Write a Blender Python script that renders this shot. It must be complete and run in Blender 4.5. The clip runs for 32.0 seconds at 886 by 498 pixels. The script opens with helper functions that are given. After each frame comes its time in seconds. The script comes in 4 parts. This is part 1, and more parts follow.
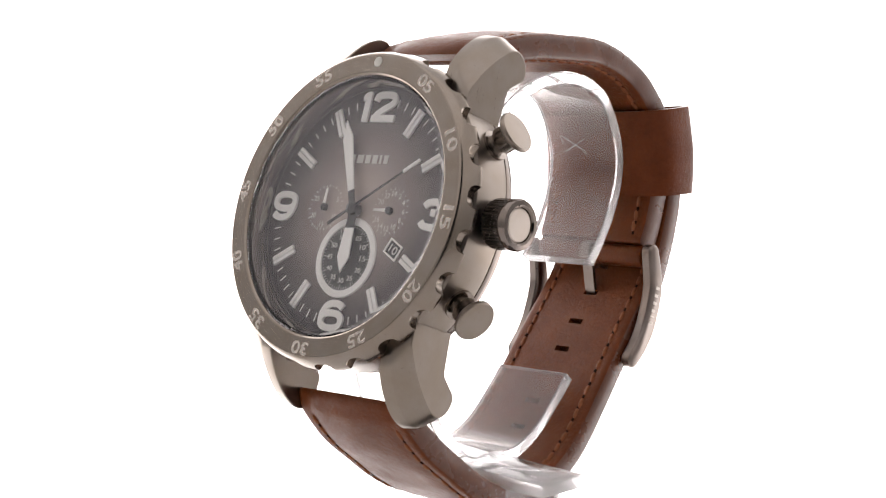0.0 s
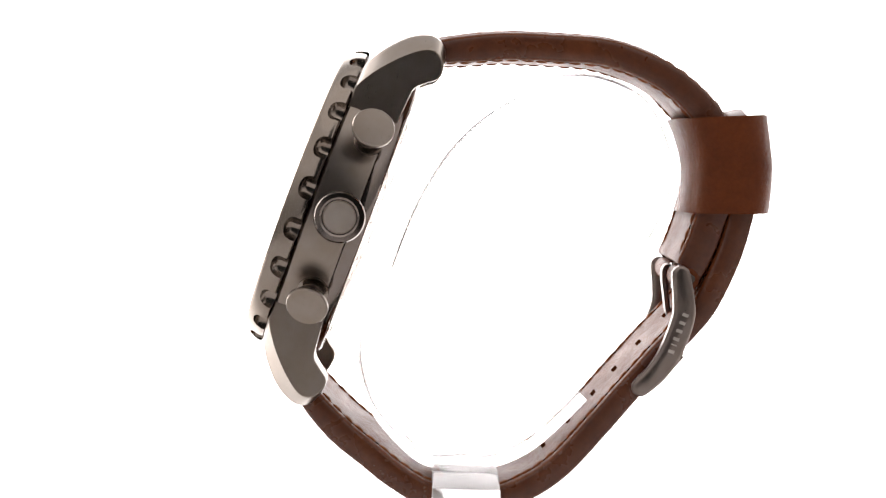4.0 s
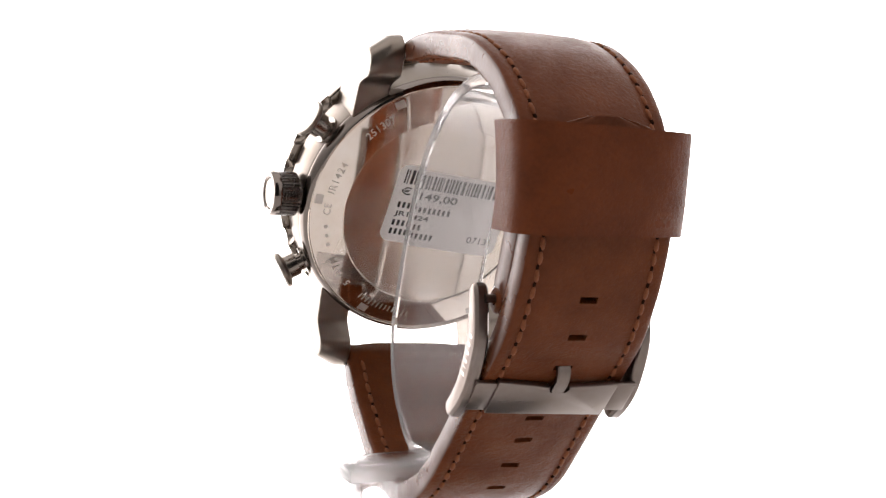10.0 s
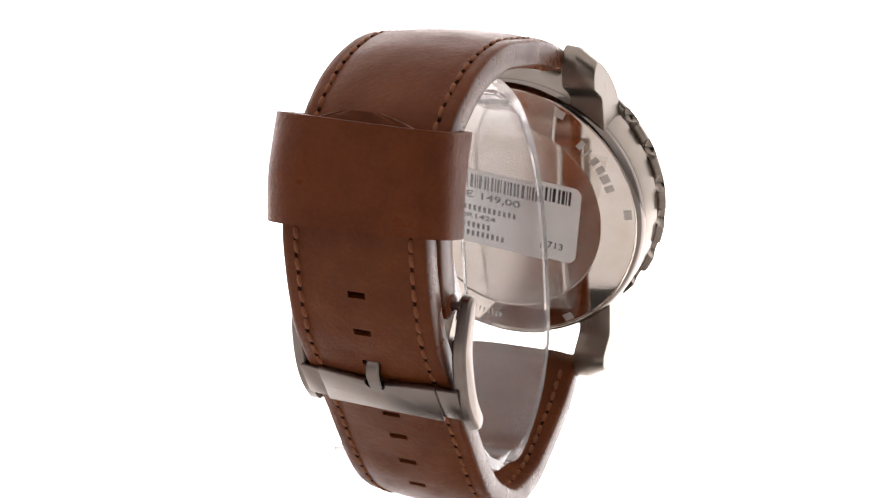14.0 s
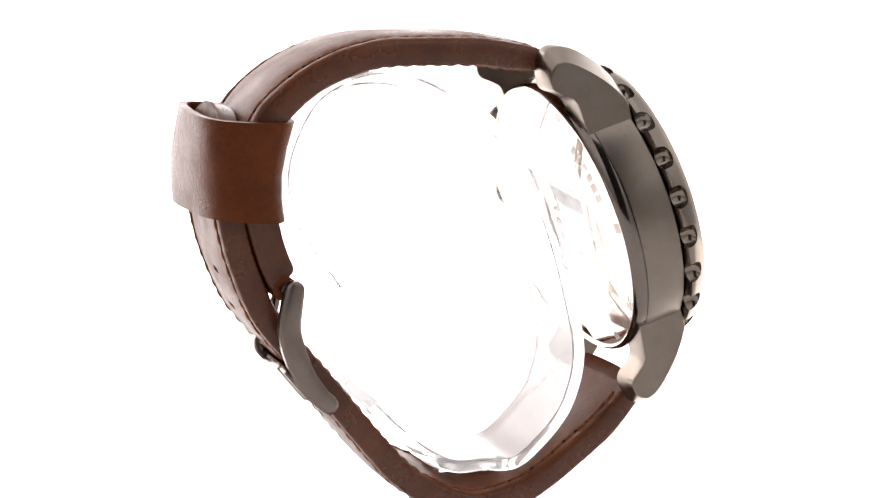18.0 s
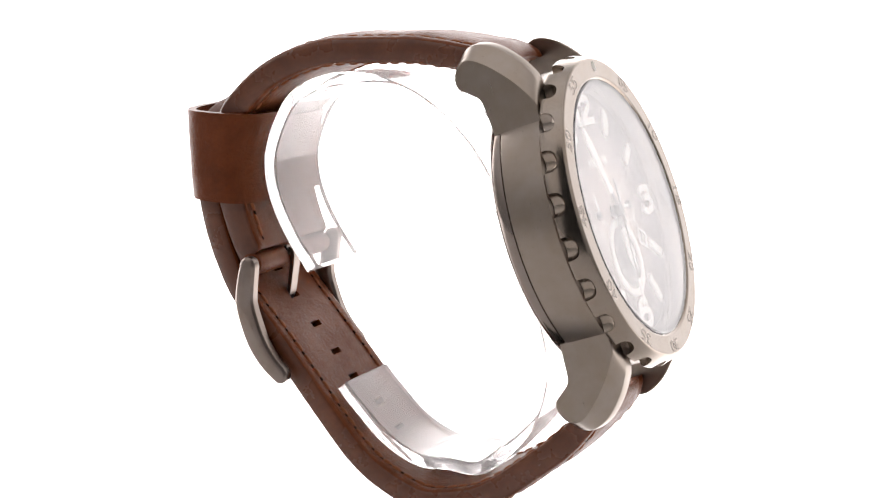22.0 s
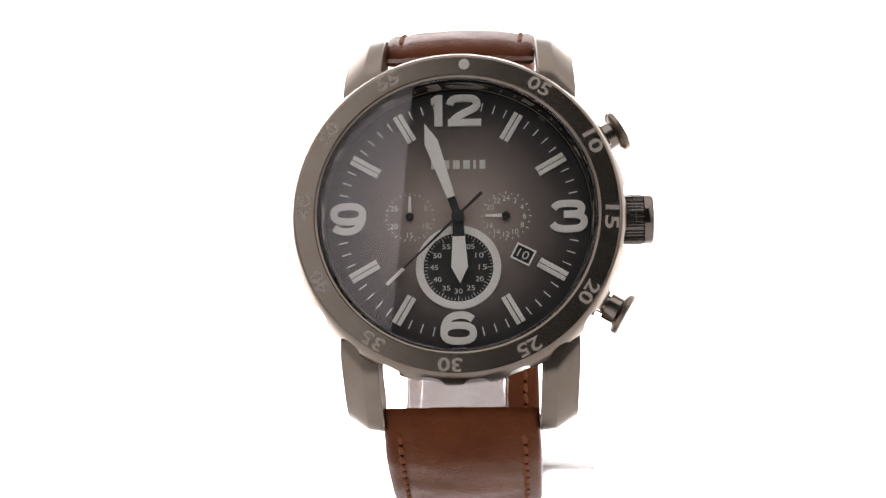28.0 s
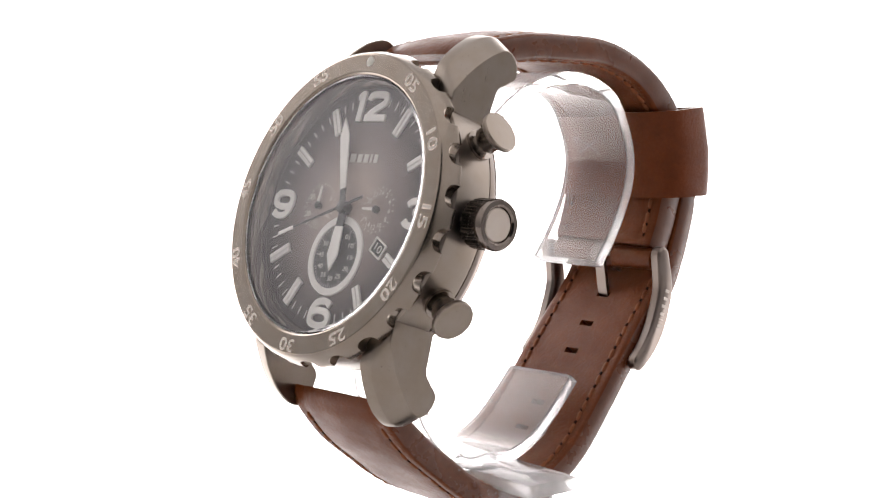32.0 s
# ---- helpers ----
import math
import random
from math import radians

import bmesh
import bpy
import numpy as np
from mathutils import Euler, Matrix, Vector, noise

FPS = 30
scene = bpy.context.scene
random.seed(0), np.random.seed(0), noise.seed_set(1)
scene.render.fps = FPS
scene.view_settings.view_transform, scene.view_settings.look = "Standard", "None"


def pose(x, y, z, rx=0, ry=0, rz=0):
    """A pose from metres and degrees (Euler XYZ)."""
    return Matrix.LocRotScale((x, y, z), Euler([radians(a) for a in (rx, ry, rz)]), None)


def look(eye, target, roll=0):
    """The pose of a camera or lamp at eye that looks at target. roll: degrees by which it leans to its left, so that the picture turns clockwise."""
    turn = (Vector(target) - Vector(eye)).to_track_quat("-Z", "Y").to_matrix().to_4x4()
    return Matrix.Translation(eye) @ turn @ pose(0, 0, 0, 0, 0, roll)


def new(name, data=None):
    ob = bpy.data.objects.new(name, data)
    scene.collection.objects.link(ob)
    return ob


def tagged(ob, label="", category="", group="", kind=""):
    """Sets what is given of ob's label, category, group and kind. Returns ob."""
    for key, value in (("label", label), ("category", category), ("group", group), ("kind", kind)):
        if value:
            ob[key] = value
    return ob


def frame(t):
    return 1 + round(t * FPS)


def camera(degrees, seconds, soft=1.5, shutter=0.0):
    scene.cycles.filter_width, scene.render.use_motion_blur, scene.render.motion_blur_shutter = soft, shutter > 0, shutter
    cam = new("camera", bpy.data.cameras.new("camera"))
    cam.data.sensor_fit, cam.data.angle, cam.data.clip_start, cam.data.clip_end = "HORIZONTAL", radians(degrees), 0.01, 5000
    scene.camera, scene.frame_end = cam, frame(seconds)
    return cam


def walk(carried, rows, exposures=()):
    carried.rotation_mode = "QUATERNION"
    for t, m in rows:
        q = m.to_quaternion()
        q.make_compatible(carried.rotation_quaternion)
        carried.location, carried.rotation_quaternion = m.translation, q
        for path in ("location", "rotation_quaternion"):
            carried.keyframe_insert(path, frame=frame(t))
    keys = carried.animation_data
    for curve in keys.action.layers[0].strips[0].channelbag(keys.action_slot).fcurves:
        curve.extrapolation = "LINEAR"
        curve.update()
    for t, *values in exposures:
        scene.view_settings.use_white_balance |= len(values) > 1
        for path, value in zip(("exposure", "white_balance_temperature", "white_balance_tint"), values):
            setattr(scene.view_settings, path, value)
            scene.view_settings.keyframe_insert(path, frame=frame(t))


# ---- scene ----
# A wristwatch on a clear acrylic holder turns before a still camera in a white light tent.
# The turning axis is the world's z axis; the table top is z = 0.
EYE = 0.135                                   # camera height above the table
FAR = 0.2781                                  # camera to turning axis
cam = camera(30.22, 32.0, soft=1.3)
YAW, TILT, ROLL = radians(-0.898), radians(7.06), 1.31
AIM = Vector((math.sin(YAW) * math.cos(TILT), math.cos(YAW) * math.cos(TILT), -math.sin(TILT)))
STILL = look((0, -FAR, EYE), Vector((0, -FAR, EYE)) + AIM, ROLL)
walk(cam, [(0, STILL), (32, STILL)])

SPIN = 11.4116                                # degrees a second, clockwise from above
FRONT = 27.8                                  # when the dial faces the camera
MM = 0.001

# ---- world and light ----
world = bpy.data.worlds.new("room")
scene.world = world
world.use_nodes = True
world.node_tree.nodes["Background"].inputs[0].default_value = (0.9, 0.88, 0.86, 1)
world.node_tree.nodes["Background"].inputs[1].default_value = 0.03

# Emission given to the backdrop, side walls, upper walls and top.
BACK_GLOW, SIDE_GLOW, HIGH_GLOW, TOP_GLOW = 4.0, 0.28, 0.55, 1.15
TABLE_GLOW = (0.0, 0.09, 0.0, 2.5)            # added table emission: from and to these depths, from and to these strengths


# ---- materials ----
def material(name, base, rough, metal=0.0, spec=0.5):
    m = bpy.data.materials.new(name)
    m.use_nodes = True
    b = m.node_tree.nodes["Principled BSDF"]
    b.inputs["Base Color"].default_value = (*base, 1)
    b.inputs["Roughness"].default_value = rough
    b.inputs["Metallic"].default_value = metal
    b.inputs["Specular IOR Level"].default_value = spec
    return m, m.node_tree, b


def coords(t, scale, kind="Object"):
    c = t.nodes.new("ShaderNodeTexCoord")
    m = t.nodes.new("ShaderNodeMapping")
    m.inputs["Scale"].default_value = scale
    t.links.new(c.outputs[kind], m.inputs[0])
    return m.outputs[0]


def noise_tex(t, vec, scale, detail=4.0, rough=0.55):
    n = t.nodes.new("ShaderNodeTexNoise")
    n.inputs["Scale"].default_value = scale
    n.inputs["Detail"].default_value = detail
    n.inputs["Roughness"].default_value = rough
    t.links.new(vec, n.inputs["Vector"])
    return n.outputs["Fac"]


def ramp(t, fac, stops):
    r = t.nodes.new("ShaderNodeValToRGB")
    e = r.color_ramp.elements
    while len(e) < len(stops):
        e.new(0.5)
    for k, (p, c) in enumerate(stops):
        e[k].position = p
        e[k].color = (*c, 1) if not isinstance(c, float) else (c, c, c, 1)
    t.links.new(fac, r.inputs[0])
    return r.outputs[0]


def bump(t, b, height, strength, distance, before=None):
    n = t.nodes.new("ShaderNodeBump")
    n.inputs["Strength"].default_value = strength
    n.inputs["Distance"].default_value = distance
    t.links.new(height, n.inputs["Height"])
    if before:
        t.links.new(before, n.inputs["Normal"])
    t.links.new(n.outputs[0], b.inputs["Normal"])
    return n.outputs[0]


def mixed(t, fac, a, b):
    m = t.nodes.new("ShaderNodeMix")
    m.data_type = "RGBA"
    m.blend_type = "MULTIPLY"
    m.inputs[0].default_value = fac
    t.links.new(a, m.inputs[6])
    t.links.new(b, m.inputs[7])
    return m.outputs[2]


def steel(name, base, rough, grain=(900, 60, 900), depth=0.00001):
    m, t, b = material(name, base, rough, 1.0)
    brushed = noise_tex(t, coords(t, grain), 3.0, 5.0, 0.7)
    wear = noise_tex(t, coords(t, (1, 1, 1)), 220.0, 3.0)
    lo = tuple(c * k for c, k in zip(base, (0.93, 0.88, 0.82)))
    hi = tuple(min(1, c * k) for c, k in zip(base, (1.04, 1.05, 1.07)))
    t.links.new(mixed(t, 0.15, ramp(t, wear, [(0.25, lo), (0.75, hi)]), ramp(t, brushed, [(0.3, 0.8), (0.7, 1.0)])), b.inputs["Base Color"])
    t.links.new(ramp(t, brushed, [(0.25, rough * 0.88), (0.75, rough * 1.12)]), b.inputs["Roughness"])
    bump(t, b, brushed, 0.08, depth)
    return m


def leather(name, dark, light, rough=0.32, spec=0.09, grain=1.0):
    """Waxed leather: cloudy colour, slow creases that break the sheen, and a fine grain."""
    m, t, b = material(name, light, rough, 0.0, spec)
    v = coords(t, (1, 1, 1))
    blotch = noise_tex(t, v, 120.0, 4.0, 0.6)
    fine = noise_tex(t, v, 1700.0, 6.0, 0.65)
    creases = noise_tex(t, coords(t, (800, 900, 900)), 1.0, 4.0, 0.7)
    slow = noise_tex(t, v, 300.0, 2.0, 0.5)
    t.links.new(mixed(t, 0.35, ramp(t, blotch, [(0.3, dark), (0.7, light)]), ramp(t, fine, [(0.3, 0.55), (0.65, 1.0)])), b.inputs["Base Color"])
    t.links.new(ramp(t, blotch, [(0.3, rough + 0.12), (0.7, rough - 0.08)]), b.inputs["Roughness"])
    first = bump(t, b, slow, 0.12 * grain, 0.0007)
    second = bump(t, b, creases, 0.14 * grain, 0.00025, first)
    bump(t, b, fine, 0.8 * grain, 0.0002, second)
    return m


def glow(name, strength, tint=(1.0, 0.957, 0.95)):
    m, t, b = material(name, (0.12, 0.12, 0.12), 0.9, 0.0, 0.1)
    b.inputs["Emission Color"].default_value = (*tint, 1)
    b.inputs["Emission Strength"].default_value = strength
    return m


def clear(name, tint, ior, rough=0.0):
    m, t, b = material(name, tint, rough)
    b.inputs["Transmission Weight"].default_value = 1.0
    b.inputs["IOR"].default_value = ior
    return m


STEEL = steel("brushed_gunmetal_steel", (0.240, 0.207, 0.179), 0.30)
STEEL_RING = steel("turned_gunmetal_steel", (0.240, 0.207, 0.179), 0.30, (260, 260, 1500))
STEEL_PALE = steel("satin_buckle_steel", (0.205, 0.172, 0.155), 0.30, (30, 500, 500), 0.000001)
STEEL_DARK = steel("dark_plated_steel", (0.15, 0.137, 0.128), 0.26)
STEEL_STEM = steel("polished_stem_steel", (0.27, 0.24, 0.215), 0.2, (300, 300, 300), 0.000002)
STEEL_GLINT = steel("pale_edge_glint", (0.33, 0.28, 0.25), 0.25, (200, 200, 200), 0.000001)
POLISHED = steel("polished_steel_back", (0.70, 0.63, 0.57), 0.06, (60, 60, 60), 0.000002)
FLANGE = steel("mirror_dark_flange", (0.30, 0.27, 0.25), 0.06, (60, 60, 60), 0.000001)
ENGRAVED = material("engraving", (0.52, 0.47, 0.43), 0.45, 0.85)[0]
ETCHED = material("etched_numerals", (0.33, 0.30, 0.27), 0.6, 0.8)[0]
LEATHER = leather("brown_leather", (0.101, 0.0258, 0.0064), (0.140, 0.0366, 0.0090), 0.39, 0.12)
LEATHER_KEEPER = leather("chestnut_leather", (0.098, 0.0240, 0.0064), (0.138, 0.0344, 0.0094), 0.33, 0.12)
EDGE = leather("burnished_leather_edge", (0.074, 0.0215, 0.0080), (0.120, 0.0375, 0.0150), 0.27, 0.42, 0.25)
THREAD = leather("waxed_thread", (0.17, 0.060, 0.027), (0.27, 0.098, 0.046), 0.55)
LUME = material("luminous_cream", (0.90, 0.865, 0.82), 0.5)[0]
PRINT = material("white_print", (0.70, 0.67, 0.63), 0.6)[0]
PRINT_DIM = material("grey_print", (0.42, 0.40, 0.36), 0.6)[0]
BLACK = material("black_enamel", (0.012, 0.011, 0.011), 0.35)[0]
PAPER = material("label_paper", (0.90, 0.865, 0.835), 0.5)[0]
HOLE = material("stitch_hole", (0.022, 0.008, 0.004), 0.95, 0.0, 0.02)[0]
INK = material("label_ink", (0.015, 0.015, 0.015), 0.6)[0]
CRYSTAL = clear("coated_mineral_crystal", (1, 1, 1), 1.55)
CRYSTAL.node_tree.nodes["Principled BSDF"].inputs["Specular Tint"].default_value = (0.95, 0.89, 0.93, 1)   # faint coating


def hazy_acrylic(name, rough, haze_low, haze_high):
    """Clear acrylic with a few smears; an added haze stands in for pale tent reflections."""
    m = clear(name, (0.985, 0.975, 0.98), 1.49, rough)
    t = m.node_tree
    b = t.nodes["Principled BSDF"]
    haze = t.nodes.new("ShaderNodeBsdfTranslucent")
    haze.inputs[0].default_value = (0.97, 0.955, 0.96, 1)
    smear = noise_tex(t, coords(t, (1, 0.6, 1)), 150.0, 3.0, 0.5)
    share = ramp(t, smear, [(0.35, haze_low), (0.58, haze_low * 1.4), (0.72, haze_high)])
    mix = t.nodes.new("ShaderNodeMixShader")
    t.links.new(share, mix.inputs[0])
    t.links.new(b.outputs[0], mix.inputs[1])
    t.links.new(haze.outputs[0], mix.inputs[2])
    t.links.new(mix.outputs[0], t.nodes["Material Output"].inputs[0])
    return m


ACRYLIC = hazy_acrylic("clear_acrylic", 0.01, 0.10, 0.24)
ACRYLIC_SAWN = hazy_acrylic("sawn_acrylic", 0.12, 0.16, 0.26)


SCRATCH = hazy_acrylic("scuffed_acrylic", 0.25, 0.28, 0.36)


def thin_film():
    """Thin clear plastic sheet: light passes straight through, with a glossy face."""
    m, t, b = material("protective_film", (0.95, 0.95, 0.95), 0.05)
    through_sheet = t.nodes.new("ShaderNodeBsdfTransparent")
    gloss = t.nodes.new("ShaderNodeBsdfGlossy")
    gloss.inputs["Roughness"].default_value = 0.06
    edge = t.nodes.new("ShaderNodeLayerWeight")
    steep = t.nodes.new("ShaderNodeMath")
    steep.operation = "POWER"
    steep.inputs[1].default_value = 3.2
    t.links.new(edge.outputs["Facing"], steep.inputs[0])
    share = t.nodes.new("ShaderNodeMath")
    share.operation = "MULTIPLY_ADD"
    share.inputs[1].default_value = 0.85
    share.inputs[2].default_value = 0.03
    t.links.new(steep.outputs[0], share.inputs[0])
    mix = t.nodes.new("ShaderNodeMixShader")
    t.links.new(share.outputs[0], mix.inputs[0])
    t.links.new(through_sheet.outputs[0], mix.inputs[1])
    t.links.new(gloss.outputs[0], mix.inputs[2])
    t.links.new(mix.outputs[0], t.nodes["Material Output"].inputs[0])
    t.nodes.remove(b)
    return m


FILM = thin_film()
SATIN = steel("satin_steel_back", (0.74, 0.665, 0.60), 0.14, (300, 300, 300), 0.000002)
STEEL_CAP = steel("polished_dark_cap", (0.20, 0.172, 0.156), 0.12, (300, 300, 300), 0.000002)
STEEL_DISC = steel("satin_crown_disc", (0.56, 0.50, 0.45), 0.34, (80, 80, 80), 0.000001)
STEEL_BEZEL = steel("polished_gunmetal_bezel", (0.240, 0.207, 0.179), 0.19, (500, 500, 500), 0.000002)


def dial_paint():
    """Smoked sunburst dial: grey-brown centre that fades to near black at the rim."""
    m, t, b = material("smoked_dial", (0.1, 0.09, 0.08), 0.42, 0.35)
    g = t.nodes.new("ShaderNodeTexGradient")
    g.gradient_type = "SPHERICAL"
    t.links.new(coords(t, (46, 46, 46)), g.inputs[0])
    fine = noise_tex(t, coords(t, (1, 1, 1)), 3000.0, 3.0)
    tone = ramp(t, g.outputs["Fac"], [(0.05, (0.012, 0.008, 0.010)), (0.26, (0.074, 0.057, 0.055)), (0.50, (0.21, 0.167, 0.152)), (0.78, (0.42, 0.340, 0.300))])
    t.links.new(mixed(t, 0.3, tone, ramp(t, fine, [(0.3, 0.7), (0.7, 1.0)])), b.inputs["Base Color"])
    return m


DIAL = dial_paint()
FLOOR = material("white_floor", (0.8, 0.8, 0.8), 0.7)[0]


# ---- mesh helpers; lengths in millimetres ----
def part(name, bm, mat, parent, label="", smooth=35, at=None):
    bmesh.ops.recalc_face_normals(bm, faces=bm.faces)
    me = bpy.data.meshes.new(name)
    bm.to_mesh(me)
    bm.free()
    me.transform(Matrix.Diagonal((MM, MM, MM, 1)))
    return placed(name, me, mat, parent, label, smooth, at)


def placed(name, me, mat, parent, label="", smooth=35, at=None):
    if mat and not me.materials:
        me.materials.append(mat)
    if smooth and me.polygons:
        me.polygons.foreach_set("use_smooth", [True] * len(me.polygons))
        me.set_sharp_from_angle(angle=radians(smooth))
    ob = new(name, me)
    ob.parent = parent
    if at is not None:
        ob.matrix_basis = at
    return tagged(ob, label)


def mm(x, y, z, rx=0, ry=0, rz=0):
    return pose(x * MM, y * MM, z * MM, rx, ry, rz)


def moved(bm, m):
    bmesh.ops.transform(bm, matrix=m, verts=bm.verts)
    return bm


def lathe(profile, seg=96, close=False):
    """Turns a profile of (radius, height) round the z axis."""
    bm = bmesh.new()
    rows = []
    for r, h in profile:
        if r < 1e-6:
            rows.append([bm.verts.new((0, 0, h))] * seg)
        else:
            rows.append([bm.verts.new((r * math.cos(2 * math.pi * k / seg), r * math.sin(2 * math.pi * k / seg), h)) for k in range(seg)])
    if close:
        rows.append(rows[0])
    for a, b in zip(rows, rows[1:]):
        for k in range(seg):
            j = (k + 1) % seg
            vs = list(dict.fromkeys((a[k], a[j], b[j], b[k])))
            if len(vs) > 2:
                bm.faces.new(vs)
    return bm


def prism(outline, h0, h1, bevel=0.0):
    """A flat outline in x, y raised from h0 to h1."""
    bm = bmesh.new()
    lo = [bm.verts.new((x, y, h0)) for x, y in outline]
    hi = [bm.verts.new((x, y, h1)) for x, y in outline]
    bm.faces.new(lo[::-1])
    bm.faces.new(hi)
    n = len(lo)
    for k in range(n):
        bm.faces.new((lo[k], lo[(k + 1) % n], hi[(k + 1) % n], hi[k]))
    if bevel:
        bmesh.ops.bevel(bm, geom=list(bm.edges), offset=bevel, segments=2, affect="EDGES", profile=0.5)
    return bm


def box(x0, x1, y0, y1, z0, z1, bevel=0.0):
    return prism([(x0, y0), (x1, y0), (x1, y1), (x0, y1)], z0, z1, bevel)


def side(outline, u0, u1, bevel=0.0):
    """An outline in (v, n) raised along u."""
    bm = prism(outline, u0, u1, bevel)
    return moved(bm, Matrix(((0, 0, 1, 0), (1, 0, 0, 0), (0, 1, 0, 0), (0, 0, 0, 1))))


def spline(points, step=0.6):
    """Smooth curve through the points, in even steps."""
    p = np.array(points, float)
    p = np.vstack([2 * p[0] - p[1], p, 2 * p[-1] - p[-2]])
    fine = []
    for k in range(1, len(p) - 2):
        a, b, c, d = p[k - 1], p[k], p[k + 1], p[k + 2]
        for s in np.linspace(0, 1, 24, endpoint=False):
            fine.append(0.5 * (2 * b + (c - a) * s + (2 * a - 5 * b + 4 * c - d) * s * s + (3 * b - a - 3 * c + d) * s ** 3))
    fine = np.array(fine + [p[-2]])
    far = np.concatenate([[0], np.cumsum(np.linalg.norm(np.diff(fine, axis=0), axis=1))])
    n = max(2, int(round(far[-1] / step)))
    want = np.linspace(0, far[-1], n + 1)
    return np.stack([np.interp(want, far, fine[:, k]) for k in range(p.shape[1])], 1), want


def outward(path):
    """Unit tangents and normals, the normals pointing away from the middle of the loop."""
    tan = np.gradient(path, axis=0)
    tan /= np.linalg.norm(tan, axis=1)[:, None]
    nor = np.stack([-tan[:, 1], tan[:, 0]], 1)
    away = path - np.array([0.0, -35.0])
    nor *= np.where((nor * away).sum(1) > 0, 1, -1)[:, None]
    return tan, nor


def lettering(text, width, height, thick, bold=0.0, rim=0.0):
    """Mesh of a word in the built-in font, centred, stretched to its width and height; rim: its outline alone, as a thin wire."""
    c = bpy.data.curves.new("text", "FONT")
    c.body, c.size, c.offset = text, 1.0, bold
    c.resolution_u = 4
    if rim:
        c.fill_mode, c.bevel_depth, c.bevel_resolution = "NONE", rim, 1
    else:
        c.extrude = 0.05
    ob = new("text", c)
    bpy.context.view_layer.update()
    me = bpy.data.meshes.new_from_object(ob.evaluated_get(bpy.context.evaluated_depsgraph_get()))
    bpy.data.objects.remove(ob)
    co = np.zeros(len(me.vertices) * 3)
    me.vertices.foreach_get("co", co)
    co = co.reshape(-1, 3)
    lo, hi = co.min(0), co.max(0)
    size = np.maximum(hi - lo, 1e-6)
    w = width if width else height * size[0] / size[1]
    co = (co - (lo + hi) / 2) / size * np.array([w, height, thick]) * MM
    me.vertices.foreach_set("co", co.reshape(-1))
    me.update()
    return me


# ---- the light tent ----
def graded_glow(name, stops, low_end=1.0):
    """Tent fabric that emits by itself, low by depth and high by height, to suit reflections.
    stops: (depth / 0.9 m, strength) for the low glow; low_end: its share near the table."""
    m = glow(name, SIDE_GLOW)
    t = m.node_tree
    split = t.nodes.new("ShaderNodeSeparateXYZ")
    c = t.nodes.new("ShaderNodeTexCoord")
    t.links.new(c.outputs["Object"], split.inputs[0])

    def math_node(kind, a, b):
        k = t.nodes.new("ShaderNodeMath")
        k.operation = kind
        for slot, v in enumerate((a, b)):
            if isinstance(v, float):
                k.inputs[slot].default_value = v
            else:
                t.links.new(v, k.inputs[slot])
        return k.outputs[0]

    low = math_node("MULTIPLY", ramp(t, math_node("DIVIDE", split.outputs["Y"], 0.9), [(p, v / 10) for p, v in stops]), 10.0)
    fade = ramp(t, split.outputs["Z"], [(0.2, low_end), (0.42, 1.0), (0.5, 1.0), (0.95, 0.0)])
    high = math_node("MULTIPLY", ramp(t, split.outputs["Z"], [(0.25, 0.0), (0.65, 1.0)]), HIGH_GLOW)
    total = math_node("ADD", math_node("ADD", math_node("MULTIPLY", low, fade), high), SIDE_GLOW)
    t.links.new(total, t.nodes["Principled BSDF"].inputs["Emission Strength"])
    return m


def tent_wall(name, a0, a1, mat, label):
    """A curved wall of the tent between two bearings, counted from straight behind the watch, positive to the right."""
    bm = bmesh.new()
    n = max(2, int(abs(a1 - a0) / 4))
    rings = []
    for k in range(n + 1):
        a = radians(a0 + (a1 - a0) * k / n)
        d = Vector((math.sin(a), math.cos(a), 0))
        rings.append([bm.verts.new(d * r + Vector((0, 0, h))) for r, h in ((900, -400), (900, 1600), (906, 1600), (906, -400))])
    for p, q in zip(rings, rings[1:]):
        for k in range(4):
            bm.faces.new((p[k], p[(k + 1) % 4], q[(k + 1) % 4], q[k]))
    bm.faces.new(rings[0])
    bm.faces.new(rings[-1][::-1])
    return tagged(part(name, bm, mat, None, label), category="tent wall", kind="structure")


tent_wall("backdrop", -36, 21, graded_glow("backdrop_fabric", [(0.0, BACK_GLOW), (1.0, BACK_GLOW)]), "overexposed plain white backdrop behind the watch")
# The side walls stand out of view; their glow is shaped for the reflections.
tent_wall("wall_left", -171, -36, graded_glow("left_tent_fabric", [(0.0, 0.0), (0.16, 0.0), (0.3, 0.5), (0.39, 0.8), (0.42, 1.7), (0.47, 8.5), (0.6, 8.5), (0.8, 4.6)], 0.75), "unseen white side wall of the light tent, given more glow towards the back")
tent_wall("wall_right", 21, 155, graded_glow("right_tent_fabric", [(0.0, 0.0), (0.1, 0.0), (0.36, 1.45), (0.6, 1.5), (0.71, 1.75), (0.82, 1.6), (0.88, 1.9), (0.93, 3.6)]), "unseen white side wall of the light tent, its added glow fading towards the camera")
# Unseen glowing top, added to light the watch from above.
tagged(part("ceiling", lathe([(0, 1600), (906, 1600), (906, 1606), (0, 1606)], 64), glow("top_fabric", TOP_GLOW), None,
            "unseen glowing white top added over the light tent"), category="ceiling", kind="structure")
tagged(part("floor", lathe([(0, -400), (1500, -400), (1500, -430), (0, -430)], 64), FLOOR, None,
            "plain white floor under the light tent"), category="floor", kind="structure")
